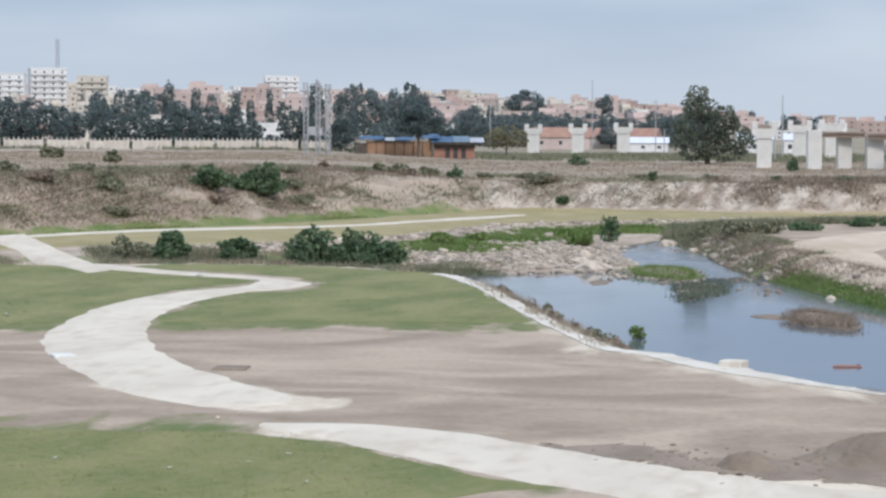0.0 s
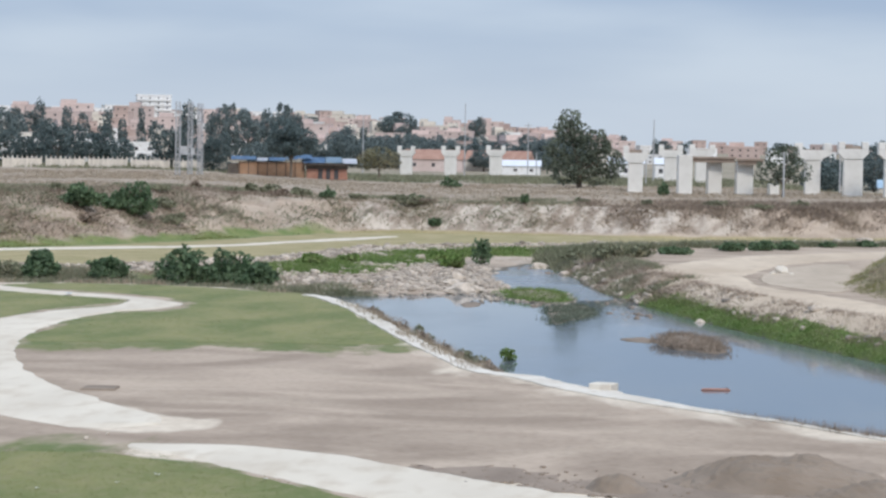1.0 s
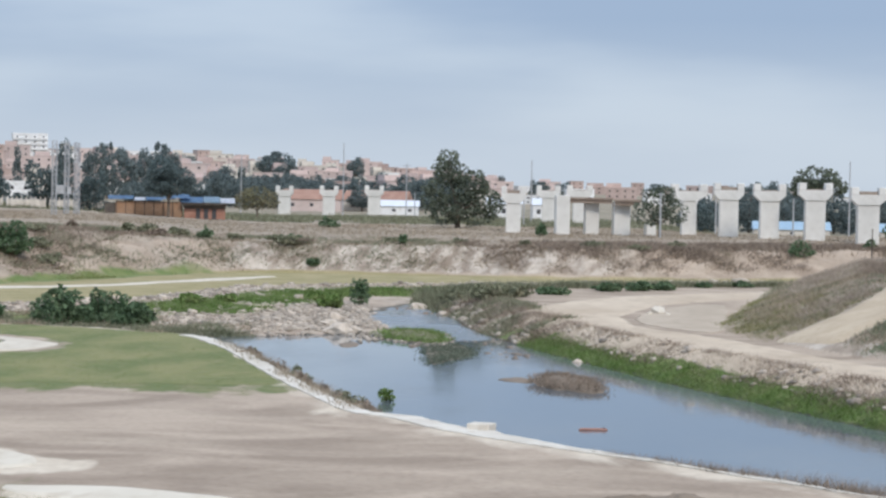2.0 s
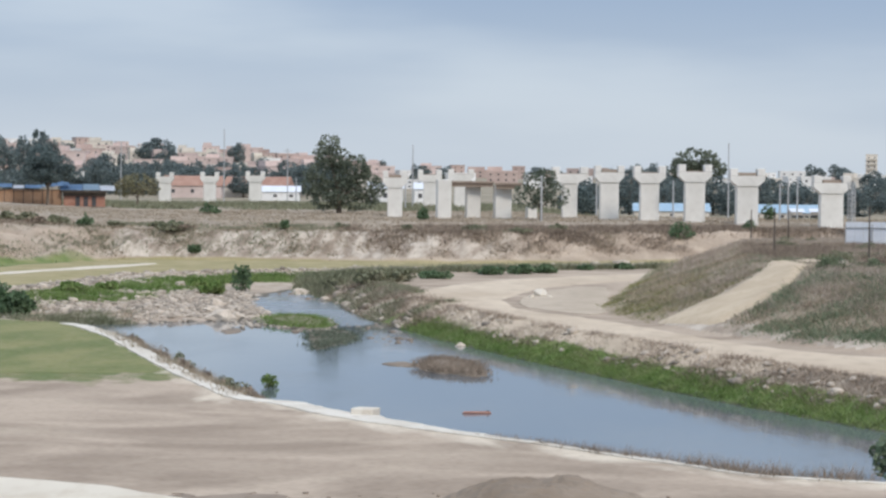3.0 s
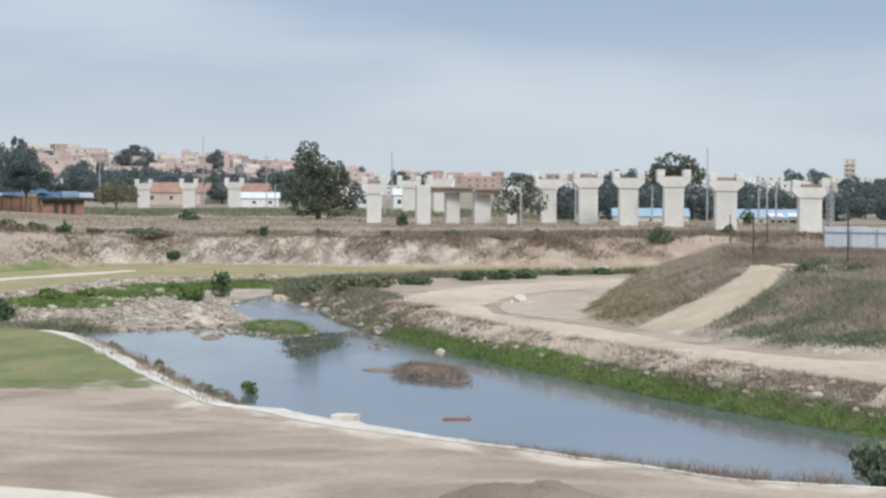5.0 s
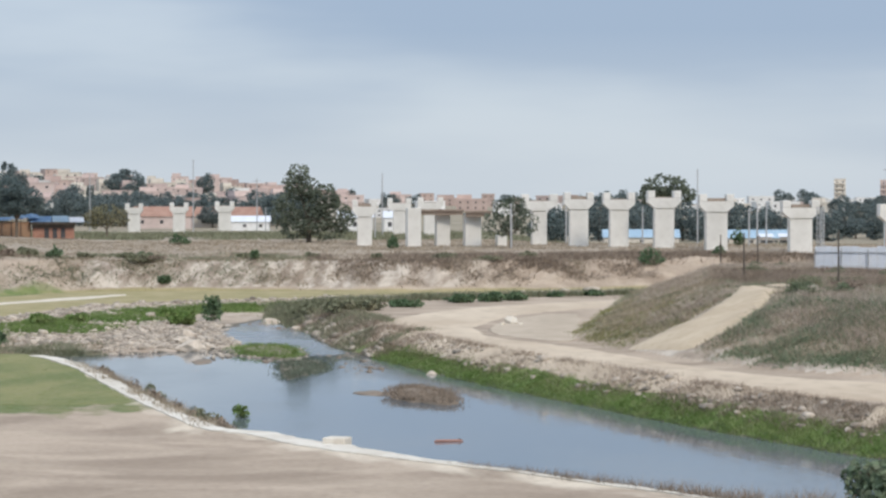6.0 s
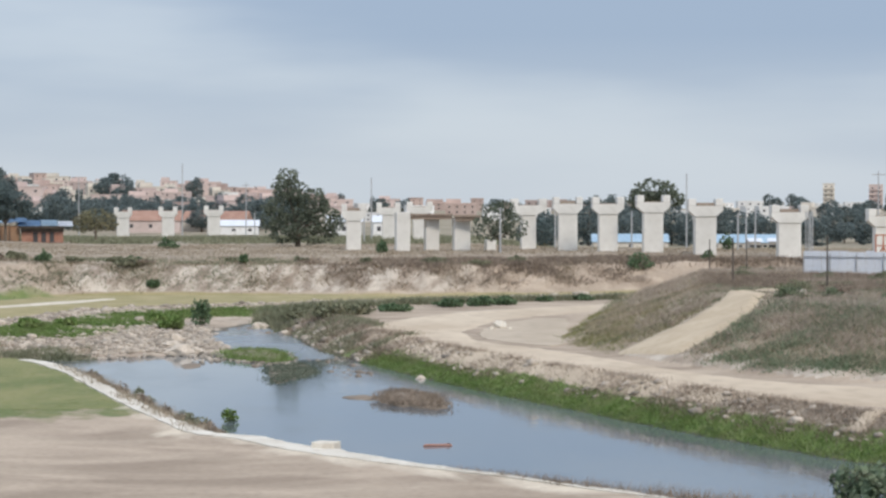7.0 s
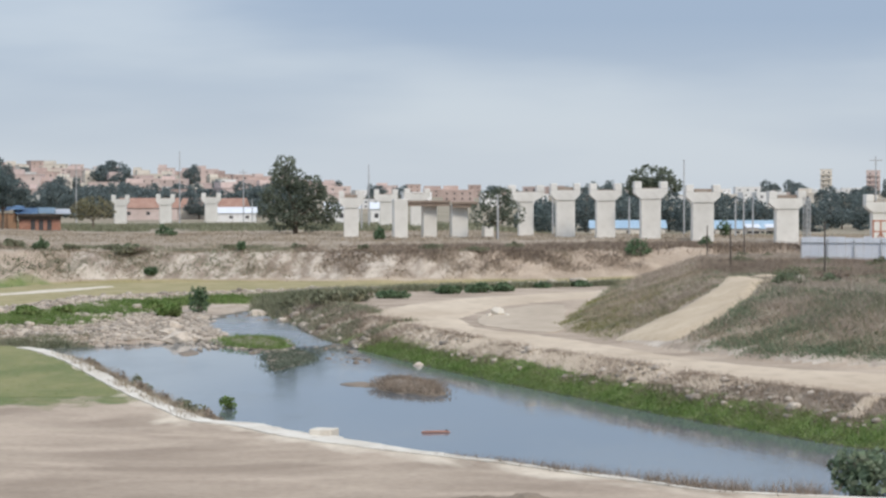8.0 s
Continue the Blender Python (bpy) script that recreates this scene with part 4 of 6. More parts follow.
for kind, az, top, wide in ((1, 13.0, 6.2, 7.4), (0, 12.72, 3.5, 4.5), (1, 11.75, 4.0, 6.4), (0, 12.0, 1.5, 5.0), (3, 13.45, -1.0, 5.0)):
    grown(kind, az, 560, top, wide)
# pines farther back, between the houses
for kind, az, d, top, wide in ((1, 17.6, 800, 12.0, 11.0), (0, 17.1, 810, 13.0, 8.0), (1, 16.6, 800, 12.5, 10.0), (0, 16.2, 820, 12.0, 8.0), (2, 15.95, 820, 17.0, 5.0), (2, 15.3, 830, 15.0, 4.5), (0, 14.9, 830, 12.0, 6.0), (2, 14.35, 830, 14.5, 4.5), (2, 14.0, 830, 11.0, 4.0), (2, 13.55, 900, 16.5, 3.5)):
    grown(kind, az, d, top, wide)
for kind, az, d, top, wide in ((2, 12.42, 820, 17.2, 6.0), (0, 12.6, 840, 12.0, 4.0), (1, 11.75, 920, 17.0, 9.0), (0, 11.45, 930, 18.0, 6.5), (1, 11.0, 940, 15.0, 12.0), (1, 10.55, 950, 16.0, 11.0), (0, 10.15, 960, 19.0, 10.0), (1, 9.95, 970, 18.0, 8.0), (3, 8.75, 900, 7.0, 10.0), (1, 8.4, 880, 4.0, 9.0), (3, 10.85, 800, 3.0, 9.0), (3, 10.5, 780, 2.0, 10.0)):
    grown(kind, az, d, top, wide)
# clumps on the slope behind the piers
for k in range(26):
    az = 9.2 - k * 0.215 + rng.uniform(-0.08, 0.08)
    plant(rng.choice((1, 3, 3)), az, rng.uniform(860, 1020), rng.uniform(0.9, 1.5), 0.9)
# single trees on the skyline
for az, d, kind, size in ((7.35, 1350, 3, 2.0), (7.61, 1340, 3, 1.7), (9.44, 1400, 3, 1.1), (1.12, 1350, 3, 1.2), (1.30, 1340, 2, 0.9), (-2.83, 620, 1, 1.0), (-2.56, 610, 3, 1.0), (-3.84, 1100, 1, 1.3), (-4.38, 1080, 1, 1.4), (-9.99, 1050, 3, 1.3)):
    plant(kind, az, d, size)
# the dark row behind the near piers
for k in range(30):
    az = -3.2 - k * 0.29 + rng.uniform(-0.1, 0.1)
    plant(rng.choice((1, 1, 0, 3)), az, rng.uniform(780, 900), rng.uniform(1.0, 1.35), 0.85)


def bush(x, y, w, h, material, label, seed, name="bush", n=900, leaf=None):
    """A dense shrub of several stems and leafy lobes, w wide and h high."""
    rnd = np.random.default_rng(seed)
    z = max(height_at(x, y), -0.05)
    ob = thing(name, pose(x, y, z), label, "bush")
    lobes = []
    for k in range(9):
        a, q = rnd.uniform(0, 6.28), rnd.uniform(0.05, 0.40) * w
        r = rnd.uniform(0.10, 0.22) * w
        lobes.append((math.cos(a) * q, math.sin(a) * q, h * rnd.uniform(0.25, 0.72) * (1.15 - q / w), r, r, h * rnd.uniform(0.18, 0.34)))
    lobes.append((0, 0, h * 0.25, w * 0.40, w * 0.40, h * 0.25))
    for k in range(26):
        l = lobes[rnd.integers(0, 10)]
        d = rnd.normal(size=3)
        d /= np.linalg.norm(d)
        g = rnd.uniform(0.18, 0.4)
        lobes.append((l[0] + d[0] * l[3], l[1] + d[1] * l[4], max(l[2] + abs(d[2]) * l[5], 0.1 * h), l[3] * g, l[4] * g, l[5] * g))
    pairs = [tube([(0, 0, -0.3), (l[0] * 0.5, l[1] * 0.5, l[2] * 0.5), (l[0], l[1], l[2])], [0.02 * w, 0.015 * w, 0.006 * w], 5) for l in lobes[:6]]
    part("trunk", merged(*pairs), M_BARK, ob)
    v, f = leaf_cloud(lobes, n, leaf or 0.055 * w, rnd)
    v[:, 2] = np.maximum(v[:, 2], 0.0)
    part("foliage", fast_mesh("foliage", v, f, material), material, ob)
    return ob


for n, (x, y, w, h) in enumerate(((-69.6, 244.1, 4.68, 3.60), (-62.6, 245.4, 5.03, 2.51), (-54.6, 246.5, 7.4, 3.94), (-50.6, 247.6, 7.4, 4.06), (-46.6, 243.2, 4.9, 2.8))):
    bush(x, y, w, h, M_BUSH, "dense dark green fig bush at the edge of the lawn", 40 + n, n=1700, leaf=0.27)
bush(-73.6, 242.3, 4.79, 2.63, M_SCRUB, "thin grey-green shrub beside the crossing", 47, n=900, leaf=0.2)
for n, (x, y, w, h) in enumerate(((-88.4, 329.6, 7.66, 3.71), (-82.3, 338.3, 7.24, 5.10), (-84.8, 335.6, 4.09, 2.95), (-135.9, 401.3, 4.41, 2.00), (-111.2, 358.0, 2.66, 1.95))):
    bush(x, y, w, h, M_SCRUB if n > 2 else M_BUSH, "dark green shrub on the eroded embankment", 50 + n, n=1500, leaf=0.3)
for n, (x, y, w, h) in enumerate(((-63.0, 393.4, 2.45, 2.07), (-48.9, 399.2, 2.47, 1.90), (-30.2, 394.3, 1.50, 1.68), (-51.4, 476.1, 4.30, 2.26), (36.7, 409.6, 4.86, 3.31), (-8.2, 441.1, 2.29, 2.71), (60.1, 477.8, 2.96, 3.19), (49.9, 422.6, 3.02, 1.81), (-44.1, 386.6, 2.39, 1.47))):
    bush(x, y, w, h, M_BUSH, "small green shrub on the embankment", 60 + n, n=500, leaf=0.25)
for n, (x, y, w, h) in enumerate(((-16.5, 302.4, 4.30, 1.86), (-12.0, 289.0, 4.79, 2.05), (-8.5, 295.1, 4.89, 1.68), (-3.7, 305.3, 5.05, 1.30), (2.9, 320.1, 4.54, 1.51), (7.2, 323.8, 4.59, 1.53), (10.8, 327.8, 3.88, 1.55), (16.8, 340.4, 2.90, 0.97), (22.7, 344.6, 3.27, 0.98), (-31.5, 295.6, 3.51, 1.69), (-34.9, 307.0, 2.92, 1.17), (-43.4, 286.5, 3.43, 1.23), (-46.8, 278.8, 4.01, 1.47))):
    bush(x, y, w, h, M_REED if n > 8 else M_SCRUB if n < 3 else M_BUSH, "leafy green shrub on the bank of the back channel", 80 + n, n=700, leaf=0.25)
bush(-29.1, 308.2, 3.66, 3.66, M_BUSH, "upright dark shrub on the far river bank", 70, n=700, leaf=0.22)
bush(21.9, 118.0, 4.4, 2.5, M_SAGE, "leafy grey-green bush at the water's edge", 71, n=1000, leaf=0.22)
bush(-13.9, 168.0, 1.3, 1.2, M_REED, "small bright green plant growing from the river edge", 72, n=260, leaf=0.13)


def tufts(pts, h, spread, blades, width, seed, lean=0.35, z=None):
    """Blades of grass or weed stalks in clumps about pts; three corners each."""
    rnd = np.random.default_rng(seed)
    p = np.repeat(np.asarray(pts, float), blades, 0)
    n = len(p)
    tall = np.repeat(rnd.uniform(0.5, 1.25, len(pts)), blades) * h * rnd.uniform(0.5, 1.1, n)
    q = p + rnd.normal(size=(n, 2)) * spread
    base = height(q[:, 0], q[:, 1]) - 0.05 if z is None else np.full(n, z)
    a = rnd.uniform(0, 6.28, n)
    off = np.stack([np.cos(a), np.sin(a)], -1) * width * rnd.uniform(0.5, 1.2, n)[:, None]
    tip = q + rnd.normal(size=(n, 2)) * (lean * tall)[:, None]
    v = np.stack([np.c_[q - off, base], np.c_[q + off, base], np.c_[tip, base + tall]], 1).reshape(-1, 3)
    return v, np.arange(n * 3).reshape(-1, 3)


def patchy(x, y, size, seed, level):
    """True in soft-edged patches."""
    return rough2(x / size, y / size, seed) + 0.3 * rough2(x * 3, y * 3, seed + 1) + np.random.default_rng(seed).uniform(-0.28, 0.28, np.shape(x)) > level


def scatter(n, az0, az1, d0, d1, test, seed):
    """Points in a sector of the land where test(x, y) holds."""
    rnd = np.random.default_rng(seed)
    a, d = np.radians(rnd.uniform(az0, az1, n)), rnd.uniform(d0, d1, n)
    x, y = -np.sin(a) * d, np.cos(a) * d
    keep = test(x, y)
    return np.stack([x[keep], y[keep]], -1)


def stuff(name, vf, material, label, category):
    return tagged(new(name, fast_mesh(name, vf[0], vf[1], material)), label, category, kind="stuff")


def near_line(line, lo, hi, count, seed, along0=0.0, along1=1.0):
    """Points beside a line, between two offsets to its right."""
    rnd = np.random.default_rng(seed)
    c = np.asarray(line, float)
    d = np.r_[0, np.cumsum(np.hypot(*np.diff(c, axis=0).T))]
    t = rnd.uniform(along0, along1, count) * d[-1]
    p = np.stack([np.interp(t, d, c[:, 0]), np.interp(t, d, c[:, 1])], -1)
    e = np.stack([np.interp(t + 0.3, d, c[:, 0]), np.interp(t + 0.3, d, c[:, 1])], -1) - p
    e /= np.hypot(*e.T)[:, None] + 1e-9
    o = rnd.uniform(lo, hi, count)[:, None]
    return p + np.stack([-e[:, 1], e[:, 0]], -1) * o


# weeds between kerb and water
K = KERB[:-12]
stuff("dry_weeds", tufts((lambda q: q[patchy(q[:, 0], q[:, 1], 2.5, 71, -0.12)])(near_line(K, 0.7, 4.0, 2200, 1, 0.08, 0.60)), 0.9, 0.4, 14, 0.04, 1, 0.5), M_DRY, "brown dry weeds between the kerb and the water", "weeds")
stuff("dry_weeds", tufts(near_line(K, 0.3, 1.7, 460, 2, 0.80, 1.0), 0.95, 0.25, 14, 0.028, 2, 0.5), M_THISTLE, "thin dry weeds beside the kerb", "weeds")
# green grass down the bank of the road
RS = RIGHT_SHORE
_side = 1 if inside(RIGHT_BANK, *near_line(RS, 1, 1.1, 50, 3)[20:21].T)[0] > 0 else -1
bank = near_line(RS, *sorted((-0.2 * _side, 4.6 * _side)), 8200, 3, 0.34, 1.0)
_in = inside(RIGHT_BANK, *bank.T)
_edge = 2.5 + 1.5 * rough2(bank[:, 0] / 5, bank[:, 1] / 8, 77) + 0.8 * rough2(bank[:, 0], bank[:, 1], 78)
stuff("bank_grass", tufts(bank[_in < _edge], 0.34, 0.35, 13, 0.035, 3, 0.7), M_REED, "bright green grass along the water", "grass")
stuff("bank_grass", tufts(bank[(_in < 0.7)][::2], 0.22, 0.3, 12, 0.035, 93, 0.9), M_LEAF, "dark sedge at the water line", "grass")
stuff("dry_weeds", tufts(scatter(46000, -11.6, 4, 140, 300, lambda x, y: (inside(RIGHT_BANK, x, y) > 1.7) & (inside(RIGHT_BANK, x, y) < 5.8) & (inside(MOUND, x, y) < -9) & patchy(x, y, 4, 8, -0.18), 4), 0.5, 0.4, 11, 0.03, 4, 0.8), M_THISTLE, "dry brown weeds on the stony road bank", "weeds")
stuff("dry_weeds", tufts(scatter(26000, -11.6, 4, 140, 300, lambda x, y: (inside(RIGHT_BANK, x, y) > 2.6) & (inside(RIGHT_BANK, x, y) < 6.2) & (inside(MOUND, x, y) < -9) & patchy(x, y, 6, 88, 0.1), 94), 0.6, 0.4, 11, 0.03, 94, 0.7), M_PLUME, "pale seeding grass at the edge of the road", "weeds")
# the mound
on_ramp = np.vstack([RAMP_A, RAMP_B[::-1]])
on_head = [(28.0, 225.0), (34.0, 237.0), (39.5, 237.5), (39.5, 245.5), (34.5, 246.0), (30.5, 243.0)]
def on_mound(lo_near, lo_far, seed, size, level):
    """Growth on the mound, clear of the ramp; its chalky foot stays partly bare."""
    return lambda x, y: (inside(MOUND, x, y) > np.where(y < 215, lo_near + 2.4 * rough2(x / 3, y / 3, 73), lo_far)) & (inside(on_ramp, x, y) < -0.4) & (inside(on_head, x, y) < 0.0) & patchy(x, y, size, seed, level)


stuff("dry_weeds", tufts(scatter(26000, -11.8, -2.0, 175, 345, on_mound(2.6, 2.5, 14, 9, -0.25), 5), 0.5, 0.5, 9, 0.035, 5, 0.9), M_DRY, "brown dry grass covering the earth mound", "weeds")
stuff("dry_weeds", tufts(scatter(24000, -11.8, -2.0, 175, 345, on_mound(6.0, 5.0, 54, 11, 0.0), 95), 0.75, 0.45, 9, 0.03, 95, 0.6), M_PLUME, "tall purplish seeding grass on the mound", "weeds")
stuff("scrub", tufts(scatter(22000, -11.8, -2.0, 175, 330, on_mound(1.8, 1.5, 15, 5, 0.10), 6), 0.42, 0.5, 12, 0.05, 6, 0.8), M_SCRUB, "low grey-green scrub on the mound", "scrub")
stuff("scrub", tufts(scatter(20000, -11.8, -6.8, 175, 260, on_mound(2.0, 9.0, 57, 5, 0.04), 97), 0.38, 0.45, 12, 0.05, 97, 0.8), M_SAGE, "patches of blue-green weeds on the mound", "scrub")
stuff("grass", tufts(scatter(15000, -8.5, -2.0, 195, 300, lambda x, y: (inside(MOUND, x, y) > 0.2) & (inside(MOUND, x, y) < 10) & (inside(on_ramp, x, y) < -0.4) & (y > 208) & patchy(x, y, 5, 55, -0.15), 96), 0.3, 0.4, 11, 0.04, 96, 0.8), M_YELLOWGRASS, "yellow-green grass at the foot of the mound", "grass")
stuff("dry_weeds", tufts(scatter(9000, -11.8, -6.6, 240, 300, on_mound(9.0, 8.0, 59, 6, -0.1), 99), 0.85, 0.5, 11, 0.04, 99, 0.6), M_THISTLE, "brown thistles on the top of the mound", "weeds")
wild = random.Random(31)
n = 0
while n < 30:
    az, d = wild.uniform(-11.6, -3.0), wild.uniform(185, 335)
    x, y = polar(az, d)
    sd = float(inside(MOUND, np.array([x]), np.array([y]))[0])
    if sd < 4 or az > -7.4 or float(inside(on_ramp, np.array([x]), np.array([y]))[0]) > -2 or (sd < 14 and wild.random() < 0.4):
        continue
    m = wild.choice((M_THISTLE, M_SCRUB, M_SCRUB, M_FIG))
    bush(x, y, wild.uniform(1.6, 4.2), wild.uniform(0.7, 1.5), m, {M_THISTLE: "brown withered thistle bush on the mound", M_SCRUB: "grey-green low bush on the mound", M_FIG: "low leafy green bush on the mound"}[m], 100 + n, n=520, leaf=0.12)
    n += 1
n = 0
while n < 34:
    az = wild.uniform(-6.5, 20.5)
    d = wild.uniform(300, 450)
    x, y = polar(az, d)
    sd = float(inside(SCARP, np.array([x]), np.array([y]))[0])
    if not (3 if az > 9 else 9) < sd < (26 if az > 9 else 20) or float(inside(MOUND, np.array([x]), np.array([y]))[0]) > -3:
        continue
    m = wild.choice((M_THISTLE, M_SCRUB, M_SCRUB))
    bush(x, y, wild.uniform(2.2, 6.0), wild.uniform(0.8, 1.9), m, {M_THISTLE: "brown withered bush on the brow of the embankment", M_SCRUB: "grey-green scrub bush on the embankment"}[m], 160 + n, n=420, leaf=0.24)
    n += 1
for n, (x, y) in enumerate(near_line(K, 1.2, 2.8, 16, 9, 0.12, 0.58)):
    bush(float(x), float(y), wild.uniform(1.2, 2.4), wild.uniform(0.9, 1.6), M_SCRUB if n % 3 == 0 else M_THISTLE, "withered weed bush between kerb and water", 220 + n, n=300, leaf=0.13)
# the embankment: dark scrub along its top, dry grass above and on the slope
stuff("dry_weeds", tufts(scatter(42000, -11.5, 21, 290, 540, lambda x, y: (inside(SCARP, x, y) > 12) & (inside(SCARP, x, y) < 140) & (inside(MOUND, x, y) < -3) & patchy(x, y, 9, 16, -0.2), 7), 0.45, 0.9, 7, 0.07, 7, 1.0), M_DRY, "dry grass and thistles on top of the embankment", "weeds")
stuff("scrub", tufts(scatter(13000, -9, 3.0, 385, 440, lambda x, y: (inside(SCARP, x, y) > 7) & (inside(SCARP, x, y) < 26) & (inside(MOUND, x, y) < -3) & patchy(x, y, 8, 17, -0.12), 8), 0.9, 0.9, 9, 0.10, 8, 0.7), M_THISTLE, "brown scrub along the brow of the embankment", "scrub")
stuff("scrub", tufts(scatter(26000, 3, 21, 285, 420, lambda x, y: (inside(SCARP, x, y) > 2) & (inside(SCARP, x, y) < 30) & patchy(x, y, 8, 18, 0.04), 9), 0.6, 0.8, 9, 0.09, 9, 0.8), M_SCRUB, "patches of dark scrub on the eroded slope", "scrub")
# far shore and the back channel
stuff("bank_grass", tufts(scatter(30000, 2.2, 11, 250, 345, lambda x, y: (inside(BERM, x, y) < -5.5 + 1.5 * rough2(x / 5, y / 5, 79)) & (inside(BERM, x, y) > -14 + 4 * rough2(x / 7, y / 7, 80)) & (inside(TERRACE, x, y) < -6) & (inside(RIGHT_BANK, x, y) < 0) & (height(x, y) > -0.1) & patchy(x, y, 6, 19, -0.08), 10), 0.6, 0.5, 11, 0.06, 10, 0.7), M_REED, "green grass among stones on the far shore", "grass")
stuff("scrub", tufts(scatter(26000, -5.5, 4.0, 295, 385, lambda x, y: (inside(BERM, x, y) < 0) & (height(x, y) > -0.35) & (inside(MOUND, x, y) < -1) & (inside(RIGHT_BANK, x, y) < 7) & (inside(RIGHT_BANK, x, y) > -14) & patchy(x, y, 8, 20, -0.15), 11), 1.15, 0.6, 12, 0.09, 11, 0.5), M_SCRUB, "dark green reeds along the back channel", "reeds")


def stones(pts, size, seed, flat=0.6, z=None):
    """Angular stones: roughened twenty-sided lumps."""
    rnd = np.random.default_rng(seed)
    g = (1 + 5 ** 0.5) / 2
    ico = np.array([(-1, g, 0), (1, g, 0), (-1, -g, 0), (1, -g, 0), (0, -1, g), (0, 1, g), (0, -1, -g), (0, 1, -g), (g, 0, -1), (g, 0, 1), (-g, 0, -1), (-g, 0, 1)], float) / 1.9
    tri = np.array([(0, 11, 5), (0, 5, 1), (0, 1, 7), (0, 7, 10), (0, 10, 11), (1, 5, 9), (5, 11, 4), (11, 10, 2), (10, 7, 6), (7, 1, 8), (3, 9, 4), (3, 4, 2), (3, 2, 6), (3, 6, 8), (3, 8, 9), (4, 9, 5), (2, 4, 11), (6, 2, 10), (8, 6, 7), (9, 8, 1)])
    pts = np.asarray(pts, float)
    n = len(pts)
    s = size * rnd.lognormal(0, 0.4, n)
    v = ico[None] * rnd.uniform(0.7, 1.3, (n, 12, 1)) * (s[:, None] * rnd.uniform(0.7, 1.3, (n, 3)))[:, None] * (1, 1, flat)
    a = rnd.uniform(0, 6.28, n)
    c, d = np.cos(a)[:, None], np.sin(a)[:, None]
    x, y = v[..., 0] * c - v[..., 1] * d, v[..., 0] * d + v[..., 1] * c
    zz = (height(pts[:, 0], pts[:, 1]) if z is None else z) + 0.15 * s
    v = np.stack([x + pts[:, :1], y + pts[:, 1:], v[..., 2] + np.asarray(zz)[:, None]], -1)
    return v.reshape(-1, 3), (np.arange(n)[:, None, None] * 12 + tri[None]).reshape(-1, 3)


stuff("riprap_stones", stones(scatter(15000, 3.2, 13, 236, 330, lambda x, y: (inside(BAR, x, y) > -1.5) & (inside(BERM, x, y) < -4) & (inside(TERRACE, x, y) < -2.5) & (inside(RIGHT_BANK, x, y) < -1) & (inside(BERM, x, y) < -9) & patchy(x, y, 3, 98, -0.25), 21), 0.2, 21, 0.5), M_ROCK, "pale angular stones of the gravel bar", "stones")
stuff("riprap_stones", stones(scatter(16000, 2.0, 17, 255, 372, lambda x, y: (inside(BERM, x, y) < 0.5) & (inside(BERM, x, y) > -8) & (inside(RIGHT_BANK, x, y) < 0), 22), 0.26, 22), M_ROCK, "pale riprap stones below the berm", "stones")
stuff("riprap_stones", stones(scatter(6000, -6, 3.0, 340, 385, lambda x, y: (inside(BERM, x, y) < 0.5) & (inside(BERM, x, y) > -7), 23), 0.30, 23), M_ROCK, "pale stones along the back channel", "stones")
stuff("riprap_stones", stones(scatter(9000, -11.6, 3.6, 140, 290, lambda x, y: (inside(RIGHT_BANK, x, y) > 1.9) & (inside(RIGHT_BANK, x, y) < 5.0) & (inside(MOUND, x, y) < -9) & patchy(x, y, 4, 8, -0.3), 24), 0.2, 24), M_ROCK, "rough pale stones under the dirt road", "stones")


def boulder(x, y, size, seed, label="pale limestone boulder by the river", z=None, material=None):
    v, f = stones([(0, 0)], 1.0, seed, 0.7, z=np.array([0.0]))
    bm = bmesh.new()
    vs = [bm.verts.new(p) for p in v]
    for q in f:
        bm.faces.new([vs[i] for i in q])
    bmesh.ops.subdivide_edges(bm, edges=bm.edges, cuts=1, use_grid_fill=True)
    for p in bm.verts:
        p.co *= size * (1 + 0.25 * noise.noise(p.co * 1.7 + Vector((seed, 0, 0))))
    ob = part("boulder", bm, material or M_ROCK)
    zz = height_at(x, y) if z is None else z
    ob.matrix_basis = pose(x, y, zz + size * 0.12, 0, 0, seed * 37)
    return tagged(ob, label, "rock", "boulders")


for n, (x, y, s) in enumerate(((-0.5, 211.8, 0.45), (6.9, 256.6, 0.36), (7.9, 260.4, 0.42), (9.0, 257.8, 0.34), (36.5, 234.2, 0.9), (-25.3, 246.9, 0.8), (-23.9, 249.1, 0.7), (-22.3, 248.4, 0.6), (-20.4, 241.5, 0.5), (-18.5, 235.9, 0.5), (-5.6, 188.4, 0.4), (-5.0, 189.6, 0.3), (-21.4, 305.9, 0.6), (-17.2, 290.0, 0.6), (-26.2, 262.9, 0.7), (-28.4, 272.0, 0.9), (-27.6, 258.4, 0.6), (-8.1, 226.9, 0.3), (-27.9, 105.8, 0.16), (-27.4, 107.7, 0.16))):
    boulder(x, y, s, n + 1, "white limestone rubble on the dirt", None, M_KERB) if 1 <= n <= 4 else boulder(x, y, s, n + 1)


